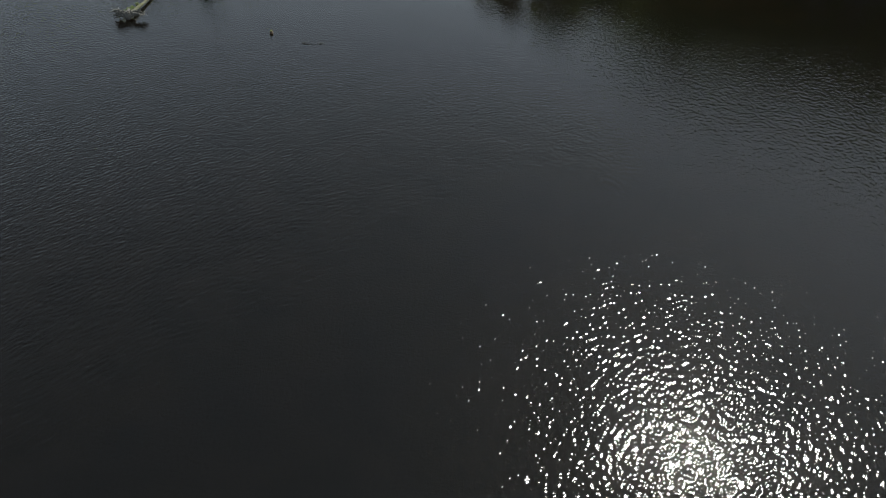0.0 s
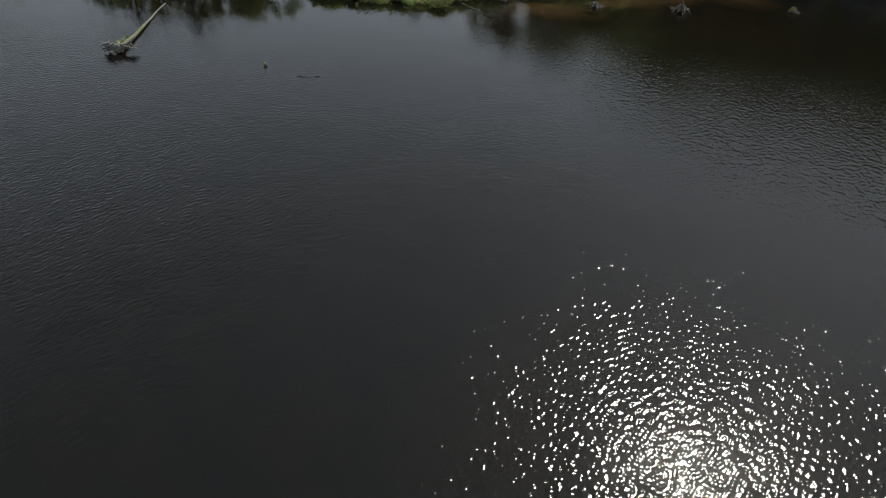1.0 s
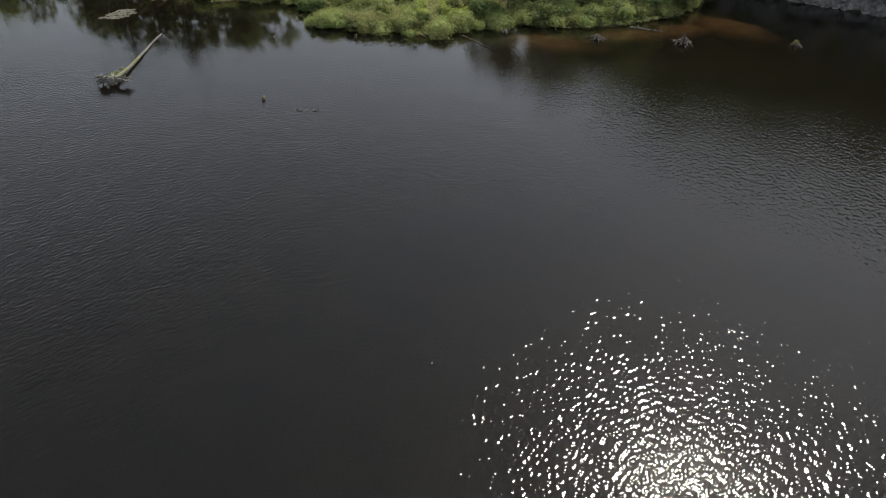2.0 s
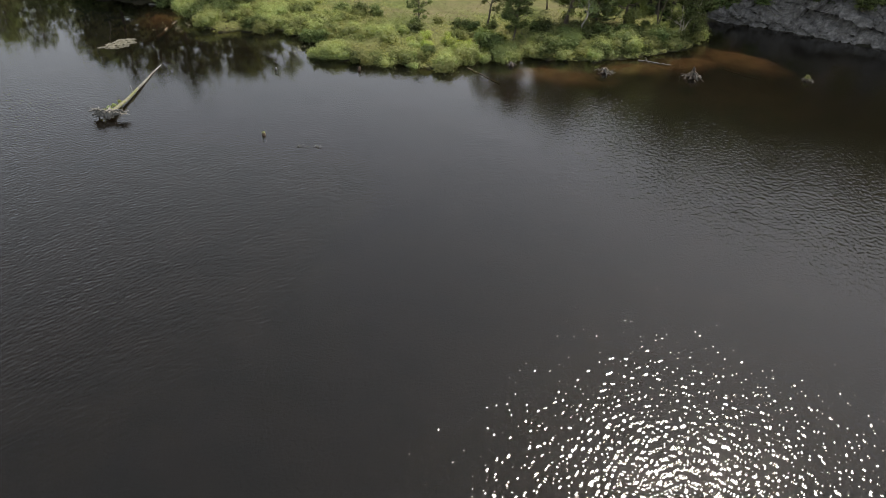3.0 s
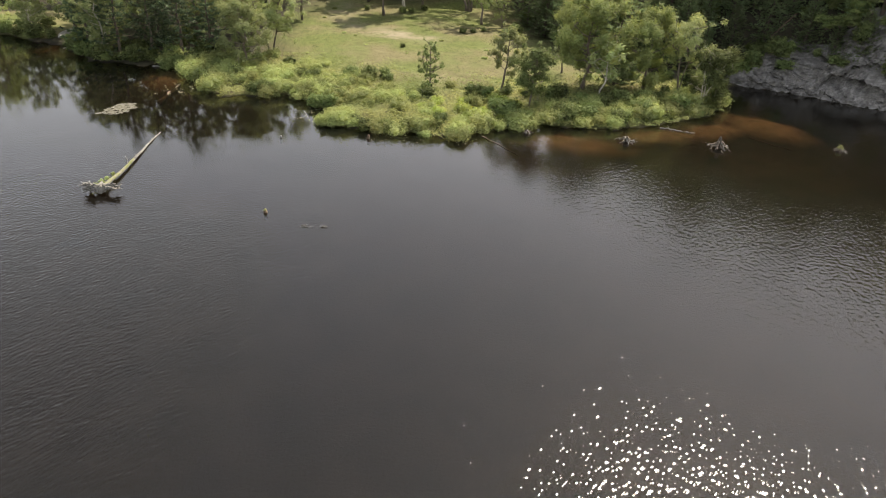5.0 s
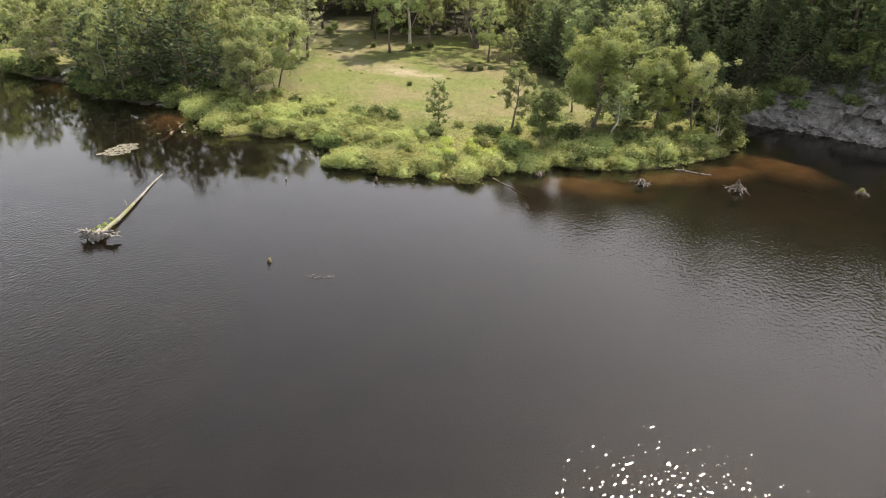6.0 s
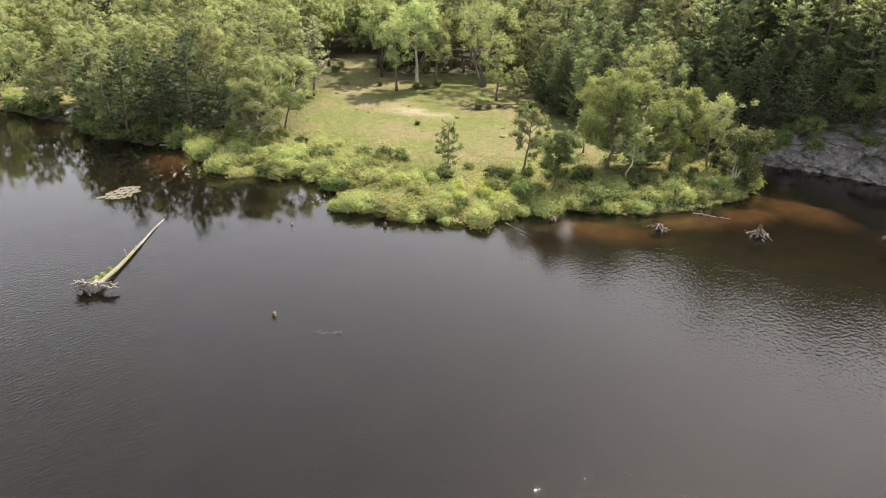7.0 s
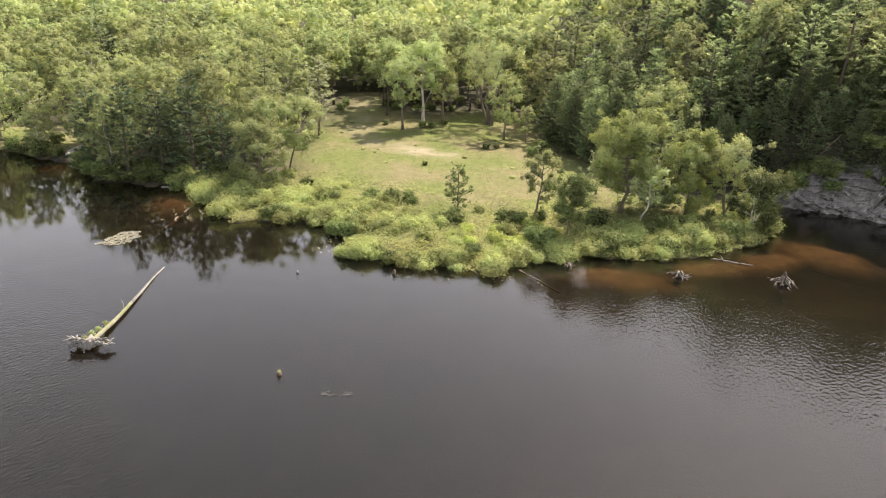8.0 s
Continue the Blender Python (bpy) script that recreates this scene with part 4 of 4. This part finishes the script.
def grass(name, label, n, tall, mat, box, seed, wide=0.05, keep=None):
    rng = np.random.default_rng(seed)
    x, y = rng.uniform(box[0], box[1], n), rng.uniform(box[2], box[3], n)
    ok = inside(MEADOW, x, y) & ~in_lake(x, y) & (far_from(TRACK, x, y) > rng.uniform(0, 3, n))
    if keep is not None:
        ok &= keep(x, y, rng)
    x, y = x[ok], y[ok]
    z = lie(x, y)
    n = len(x)
    a = rng.uniform(0, 6.283, n)
    h = tall * rng.uniform(0.4, 1.3, n)
    dx, dy = np.cos(a) * wide, np.sin(a) * wide
    lx, ly = rng.normal(size=n) * 0.35 * h, rng.normal(size=n) * 0.35 * h
    v = np.stack([np.stack([x - dx, y - dy, z - 0.02], 1), np.stack([x + dx, y + dy, z - 0.02], 1), np.stack([x + lx, y + ly, z + h], 1)], 1)
    g = Geo()
    g.add(v, np.arange(3 * n).reshape(n, 3))
    return tagged(new(name, g.mesh(name, mat)), label, "grass", kind="stuff")


grass("meadow_grass", "dry yellow-green meadow grass", 170000, 0.075, GRASS, (-32, 26, 60, 127), 41, 0.03)


def herbs():
    """Low leaves that fill the ground between the shrubs."""
    rng = np.random.default_rng(42)
    n = 170000
    x, y = rng.uniform(-32, 26, n), rng.uniform(61, 84, n)
    d = off_shore(x, y)
    ok = inside(MEADOW, x, y) & ~in_lake(x, y) & (d < rng.uniform(2, 14, n))
    x, y = x[ok], y[ok]
    h = 0.08 + 0.42 * rng.random(len(x)) * (0.6 + 0.4 * wavy(x, y, 1.3))
    at = np.stack([x, y, lie(x, y) + h], 1)
    g = Geo()
    g.leaves(rng, at, np.tile((0, 0, 1.0), (len(x), 1)), 0.15, 0.8, 0.4, True)
    return tagged(new("shore_herbs", g.mesh("shore_herbs", LEAF_SHRUB)), "low green herbs between the shoreline shrubs", "herbs", kind="stuff")


herbs()


# ---- the cliff ----
def cliff():
    """Broken rock face that rises out of the lake."""
    rng = np.random.default_rng(51)
    face = np.array([(27.5, 84.2), (30, 82.4), (34.8, 80.4), (38.2, 77.9), (43, 74.9), (55, 66.1), (72, 54.1)])
    seg = np.concatenate([[0], np.cumsum(np.hypot(*np.diff(face, axis=0).T))])
    nu, nv = 300, 64
    u = np.linspace(0, seg[-1], nu)
    fx, fy = np.interp(u, seg, face[:, 0]), np.interp(u, seg, face[:, 1])
    tx, ty = np.gradient(fx), np.gradient(fy)
    ln = np.hypot(tx, ty)
    inx, iny = -ty / ln, tx / ln
    many = 420
    cells = np.stack([rng.uniform(0, seg[-1], many), rng.uniform(-0.1, 1.1, many) * 9.5], 1)
    push = rng.uniform(-0.6, 0.6, many)
    tilt = rng.normal(size=(many, 2)) * 0.4
    top = 4.2 + 4.2 * smooth(3, 15, u) + 0.9 * np.sin(u * 0.55 + 0.6) + 0.5 * np.sin(u * 1.3)
    top = top * smooth(-1, 5, u)
    verts = []
    for j in range(nv):
        q = j / (nv - 1)
        z = -0.8 + q * (top + 0.8)
        du, dz = (u[:, None] - cells[None, :, 0]) * 0.7 + (z[:, None] - cells[None, :, 1]) * 0.35, (z[:, None] - cells[None, :, 1]) * 1.2
        k = np.argmin(du * du + dz * dz, 1)
        back = 0.5 * np.maximum(z, 0) + 0.35 * smooth(0.9, 1.5, z) + 0.5 * smooth(3.0, 3.6, z) - (push[k] + tilt[k, 0] * du[np.arange(nu), k] + tilt[k, 1] * dz[np.arange(nu), k]) * smooth(-0.6, 2.2, z)
        two = np.partition(du * du + dz * dz, 1, 1)
        back = back + 0.25 * smooth(0.1, 0.0, np.sqrt(two[:, 1]) - np.sqrt(two[:, 0]))
        back = back + 0.12 * np.sin(u * 5 + z * 3) * np.sin(z * 6 - u * 2) + rng.normal(size=nu) * 0.04 + 2.0 * q ** 6
        verts.append(np.stack([fx + inx * back, fy + iny * back, z], 1))
    i = (np.arange(nv - 1)[:, None] * nu + np.arange(nu - 1)[None]).ravel()
    g = Geo()
    g.add(np.concatenate(verts), np.stack([i, i + 1, i + nu + 1, i + nu], 1))
    return tagged(new("cliff", g.mesh("cliff", ROCK)), "fractured grey rock cliff rising from the water", "cliff", kind="structure")


cliff()


# ---- things in the water ----
def fallen_tree():
    """Uprooted trunk lying in the lake, its root plate towards open water."""
    rng = np.random.default_rng(61)
    tree = thing("fallen_tree", "fallen silvered tree with mossy trunk and bleached roots in the lake", "fallen tree", at=(-23.1, 48.0, 0))
    way = Vector((-0.78, 10.5, 0)).normalized()
    side = Vector((way.y, -way.x, 0))
    q = np.linspace(0, 1, 22)
    line = np.stack([way.x * 11.5 * q + 0.10 * np.sin(q * 5), way.y * 11.5 * q, 0.30 - 0.30 * q ** 0.8 + 0.02 * np.sin(q * 17)], 1)
    rad = 0.1 * (1 - q) ** 0.8 + 0.035
    rad[0] = 0.17
    g = Geo()
    g.tube(line[:11], rad[:11], 12, 0.05, rng)
    part("trunk", g.mesh("trunk", MOSSY, True), tree, "mossy lower trunk")
    g = Geo()
    g.tube(line[10:], rad[10:] * 1.01, 10, 0.06, rng)
    part("trunk_top", g.mesh("trunk_top", DRIFTWOOD, True), tree, "bleached bare upper trunk")
    g = Geo()
    g.tube([line[0] - np.array(way) * 0.28, line[0] - np.array(way) * 0.05, line[0] + np.array(way) * 0.5], (0.22, 0.34, 0.24), 11, 0.2, rng)
    part("root_plate", g.mesh("root_plate", DRIFTWOOD, True), tree)
    for k in range(30):
        a = rng.uniform(-0.35, math.pi + 0.35) if k > 7 else (0.06 + 0.12 * (k // 2) if k % 2 else math.pi - 0.06 - 0.12 * (k // 2))
        L = rng.uniform(0.8, 1.4) if abs(math.cos(a)) > 0.7 else rng.uniform(0.16, 0.36)
        d = np.array(side) * math.cos(a) + np.array((0, 0, 1)) * math.sin(a) * 0.6
        e = line[0] + d * L + np.array(way) * rng.uniform(-0.35, 0.3)
        g = Geo()
        p = bend(line[0] + d * 0.15, e, rng, 0.09, 6, 0.05)
        g.tube(p, np.linspace(0.12, 0.045, 6) * rng.uniform(0.7, 1.2), 6, 0.16, rng)
        fork = p[3] + rng.normal(size=3) * 0.22 + d * 0.2
        g.tube(bend(p[3], fork, rng, 0.03, 4), np.linspace(0.06, 0.02, 4), 5, 0.1, rng)
        part("root", g.mesh("root", DRIFTWOOD, True), tree)
    for at, L, up in ((0.38, 0.62, 0.98), (0.52, 0.3, 0.6), (0.6, 0.22, 0.5), (0.7, 0.25, 0.7), (0.82, 0.3, 0.5), (0.9, 0.22, 0.4)):
        c = np.array([np.interp(at, q, line[:, i]) for i in range(3)])
        d = np.array((-0.3 + 0.5 * rng.random(), 0.1, up))
        g = Geo()
        g.tube(bend(c, c + d * L, rng, 0.02, 4), np.linspace(0.045, 0.025, 4), 5, 0.08, rng)
        part("branch_stub", g.mesh("branch_stub", DRIFTWOOD, True), tree)
    for at, off, s in ((0.06, -0.55, 0.42), (0.11, -0.5, 0.4), (0.16, -0.42, 0.32), (0.22, -0.3, 0.3), (0.02, -0.7, 0.3)):
        c = np.array([np.interp(at, q, line[:, i]) for i in range(3)]) + np.array(side) * off
        c[2] = 0.22
        g = Geo()
        crown_clumps(g, rng, [(*c, s * 0.55)], 190, 0.06, False)
        tagged(part("plant_tuft", g.mesh("plant_tuft", LEAF_SHRUB), tree, "green plants growing on the trunk"), kind="stuff")
    return tree


fallen_tree()


def stump(label, x, y, seed, W, H, roots=9, spike=True, moss=False, turn=0.0):
    rng = np.random.default_rng(seed)
    ob = thing("stump", label, "stump", "stumps in the shallows", at=(x, y, 0))
    g = Geo()
    top = H if spike else H * 0.6
    lean_x, lean_y = rng.uniform(-0.12, 0.12, 2) * H
    g.tube([(0, 0, -0.4), (0, 0, 0.05), (lean_x * 0.4, lean_y * 0.4, top * 0.35), (lean_x * 0.7, lean_y * 0.7, top * 0.62), (lean_x, lean_y, top * 0.85), (lean_x * 1.3, lean_y, top)], np.array((0.2, 0.19, 0.13, 0.08, 0.05, 0.02)) * W, 10, 0.2, rng)
    part("bole", g.mesh("bole", BARK_DARK, True), ob)
    for k in range(roots):
        a = turn + k * 6.283 / roots + rng.uniform(-0.35, 0.35)
        L = W * rng.uniform(0.38, 0.74)
        z0 = H * rng.uniform(0.25, 0.6)
        e = (math.cos(a) * L, math.sin(a) * L, rng.uniform(-0.16, 0.08) * H)
        g = Geo()
        p = bend((math.cos(a) * 0.07 * W, math.sin(a) * 0.07 * W, z0), e, rng, 0.045 * W, 7, -0.06 * H)
        g.tube(p, np.linspace(0.055, 0.012, 7) * W * rng.uniform(0.7, 1.15), 6, 0.18, rng)
        for b in range(2):
            f = p[3 + b] + (p[5] - p[3]) * 0.8 + rng.normal(size=3) * 0.09 * W
            g.tube(bend(p[3 + b], f, rng, 0.02, 3), np.linspace(0.022, 0.007, 3) * W, 5)
        part("root", g.mesh("root", DRIFTWOOD if rng.random() < 0.45 else BARK, True), ob)
    if moss:
        g = Geo()
        crown_clumps(g, rng, [(0, 0, H * 0.45, 0.24 * W)], 420, 0.05, False)
        tagged(part("moss_cap", g.mesh("moss_cap", MOSS), ob, "yellow-green moss cap"), kind="stuff")
    return ob


stump("bleached stump with spreading roots and a broken spike", 20.75, 62.9, 71, 1.75, 0.98, 12, turn=0.3)
stump("low tangle of grey roots from a drowned stump", 13.2, 63.2, 72, 1.35, 0.7, 14, False)
stump("small grey root stump at the water's edge", 5.1, 63.9, 73, 1.0, 0.55, 9, False)
stump("half-sunken stump with a yellow moss cap", 30.9, 63.7, 74, 1.1, 0.55, 9, False, True)


def sunken_log(name, label, a, b, r, mat, seed, twigs=0):
    rng = np.random.default_rng(seed)
    a, b = np.array(a, float), np.array(b, float)
    ob = thing(name, label, "log", at=tuple((a + b) / 2))
    mid = (a + b) / 2
    g = Geo()
    g.tube(bend(a - mid, b - mid, rng, 0.06, 9), r * np.linspace(1, 0.6, 9), 8, 0.08, rng)
    part("log", g.mesh("log", mat, True), ob)
    for k in range(twigs):
        q = rng.uniform(0.1, 0.9)
        c = (a - mid) * (1 - q) + (b - mid) * q
        g = Geo()
        g.tube(bend(c, c + rng.normal(size=3) * np.array((0.5, 0.5, 0.1)), rng, 0.03, 4), np.linspace(0.03, 0.01, 4), 5)
        part("branch", g.mesh("branch", mat, True), ob)
    return ob


sunken_log("drift_log", "pale drift log lying at the water's edge", (16.9, 67.0, 0.05), (18.5, 66.6, 0.02), 0.065, DRIFTWOOD, 81, 2)
sunken_log("drift_log", "thin pale drift log half under water", (18.3, 66.65, 0.0), (19.7, 66.15, 0.03), 0.06, DRIFTWOOD, 82, 1)
sunken_log("sunken_log", "brown log lying just under the water", (1.3, 62.6, -0.05), (3.9, 59.3, -0.16), 0.09, WET_WOOD, 83)
sunken_log("sunken_log", "brown log lying just under the water", (-27.5, 67.2, -0.16), (-27.6, 72.6, -0.03), 0.16, WET_WOOD, 84)
sunken_log("sunken_log", "long dark log lying just under the water", (24.4, 66.4, -0.2), (27.2, 64.0, -0.3), 0.05, WET_WOOD, 85)
sunken_log("drift_log", "bleached branch caught in the shoreline shrubs", (-15.8, 70.0, 0.25), (-14.4, 71.1, 0.5), 0.05, DRIFTWOOD, 86, 2)
sunken_log("drift_log", "pale log on the wet bank of the bay", (-32.6, 78.2, 0.08), (-31.6, 78.4, 0.1), 0.09, DRIFTWOOD, 87)
sunken_log("drift_log", "grey log lying at the forest edge", (-26.6, 82.4, 0.8), (-23.6, 83.2, 0.95), 0.16, DRIFTWOOD, 88)
sunken_log("drift_log", "thin branch lying on the wooded bank", (-34.8, 80.6, 0.9), (-32.6, 81.0, 1.0), 0.06, DRIFTWOOD, 89)
sunken_log("drift_log", "grey snag jutting from the shoreline shrubs", (3.6, 65.6, 0.5), (4.6, 65.0, 0.05), 0.05, DRIFTWOOD, 90, 2)
sunken_log("drift_log", "dead pale trunk lying down the rock face", (33.2, 83.2, 7.6), (31.0, 82.6, 5.2), 0.05, WET_WOOD, 91)


def twigs(x, y, seed, n):
    rng = np.random.default_rng(seed)
    ob = thing("floating_branch", "bare pale forked branch afloat on the lake", "branch", "floating branches", at=(x, y, 0))
    for k in range(n):
        a = rng.uniform(-0.6, 0.9)
        c = np.array((rng.uniform(-0.25, 0.25), rng.uniform(-0.15, 0.15), 0.01))
        g = Geo()
        g.tube(bend(c, c + np.array((math.cos(a) * 0.42, math.sin(a) * 0.6, 0.06)), rng, 0.03, 5), np.linspace(0.02, 0.008, 5), 5, 0.1, rng)
        part("twig", g.mesh("twig", DRIFTWOOD, True), ob)
    return ob


twigs(-9.45, 45.0, 95, 4)
twigs(-8.6, 45.0, 96, 3)


def hummock(name, label, x, y, w, h, seed, mat, green=0):
    rng = np.random.default_rng(seed)
    ob = thing(name, label, "stump", at=(x, y, 0))
    g = Geo()
    g.tube([(0, 0, -0.5), (0, 0, 0.0), (0.02, 0, h * 0.7), (0.03, 0.01, h)], (w * 0.5, w * 0.48, w * 0.4, w * 0.16), 9, 0.14, rng)
    part("bole", g.mesh("bole", mat, True), ob)
    if green:
        g = Geo()
        crown_clumps(g, rng, [(0, 0, h * 0.9, w * 0.42)], green * 3, 0.035, False)
        tagged(part("moss_cap", g.mesh("moss_cap", MOSS), ob, "pale green moss cap"), kind="stuff")
    return ob


hummock("stump", "small round stump top with a mossy cap in open water", -12.2, 46.6, 0.3, 0.16, 97, WET_WOOD, 60)
hummock("stump", "dark sunken post end near the shrubs", -7.8, 60.6, 0.26, 0.34, 98, WET_WOOD)
hummock("stump", "pale small snag standing in the bay", -14.6, 59.8, 0.22, 0.16, 99, DRIFTWOOD)


def lilies(name, label, shape, n, seed, size, mat):
    """Floating pads: flat notched discs, too many to count."""
    rng = np.random.default_rng(seed)
    g = Geo()
    k = 0
    while k < n:
        x, y = rng.uniform(-1, 1, 2)
        q = shape(x, y, rng)
        if q is None:
            continue
        r = size * rng.uniform(0.5, 1.2)
        a0 = rng.uniform(0, 6.283)
        ring = [(q[0] + math.cos(a0 + t) * r, q[1] + math.sin(a0 + t) * r, 0.012 + 0.004 * rng.random() + (0.05 * rng.random() if rng.random() < 0.3 else 0)) for t in np.linspace(0.2, 6.1, 8)]
        g.add([(q[0], q[1], 0.012)] + ring, [(0, j, j + 1) for j in range(1, 8)])
        k += 1
    return tagged(new(name, g.mesh(name, mat)), label, "lily pads", kind="stuff")


def patch(x, y, rng):
    if x * x + (y * 1.1) ** 2 > 0.7 + 0.25 * math.sin(4 * x + 1) + 0.2 * math.sin(9 * y + 5 * x) or math.sin(11 * x + 3 * y) * math.sin(13 * y - 4 * x) > 0.55:
        return None
    return -29.7 + 1.5 * x - 0.5 * y, 64.3 + 1.5 * x + 1.6 * y


lilies("lily_patch", "dense raft of pale floating lily pads", patch, 1250, 101, 0.062, LILY)
lilies("lily_scatter", "scattered pale lily pads in the shallow bay", lambda x, y, rng: (-27.2 + 1.6 * x, 71.2 + 2.2 * y) if rng.random() < 0.9 - abs(math.sin(4 * x + 3 * y)) else None, 90, 102, 0.06, LILY_GREEN)
lilies("lily_scatter", "few floating pads near the shrubs", lambda x, y, rng: (-13.9 + 0.9 * x, 65.6 + 1.9 * y) if rng.random() < 0.9 - abs(math.sin(5 * x + 4 * y)) else None, 34, 103, 0.06, LILY_GREEN)
lilies("lily_scatter", "few floating leaves along the shore", lambda x, y, rng: (-2.5 + 5.5 * x, 60.9 + 0.9 * y) if rng.random() < 0.3 else None, 40, 104, 0.05, LILY_GREEN)


def canoe():
    """Overturned hull on the bank of the bay."""
    ob = thing("canoe", "faded white canoe lying overturned on the grassy bank", "canoe", at=(-46.95, 88.4, lie1(-46.95, 88.4)))
    n, m = 17, 11
    v = []
    for i in range(n):
        u = i / (n - 1) * 2 - 1
        w = 0.44 * (1 - abs(u) ** 2.4)
        for j in range(m):
            a = math.pi * j / (m - 1)
            v.append((u * 2.15, math.cos(a) * (w + 0.01), math.sin(a) ** 0.7 * 0.36 * (1 - 0.25 * abs(u) ** 4) * (0.25 + 0.75 * min(1, w / 0.3))))
    f = [(i * m + j, (i + 1) * m + j, (i + 1) * m + j + 1, i * m + j + 1) for i in range(n - 1) for j in range(m - 1)]
    me = bpy.data.meshes.new("hull")
    me.from_pydata(v, [], f)
    me.polygons.foreach_set("use_smooth", [True] * len(me.polygons))
    me.materials.append(HULL)
    hull = part("hull", me, ob)
    hull.modifiers.new("thickness", "SOLIDIFY").thickness = 0.025
    g = Geo()
    g.tube([(-2.1, 0, 0.24), (-1, 0, 0.375), (0, 0, 0.385), (1, 0, 0.375), (2.1, 0, 0.24)], (0.015, 0.025, 0.025, 0.025, 0.015), 6)
    part("keel", g.mesh("keel", HULL, True), ob)
    ob.rotation_euler = (radians(6), 0, radians(94))
    return ob


canoe()
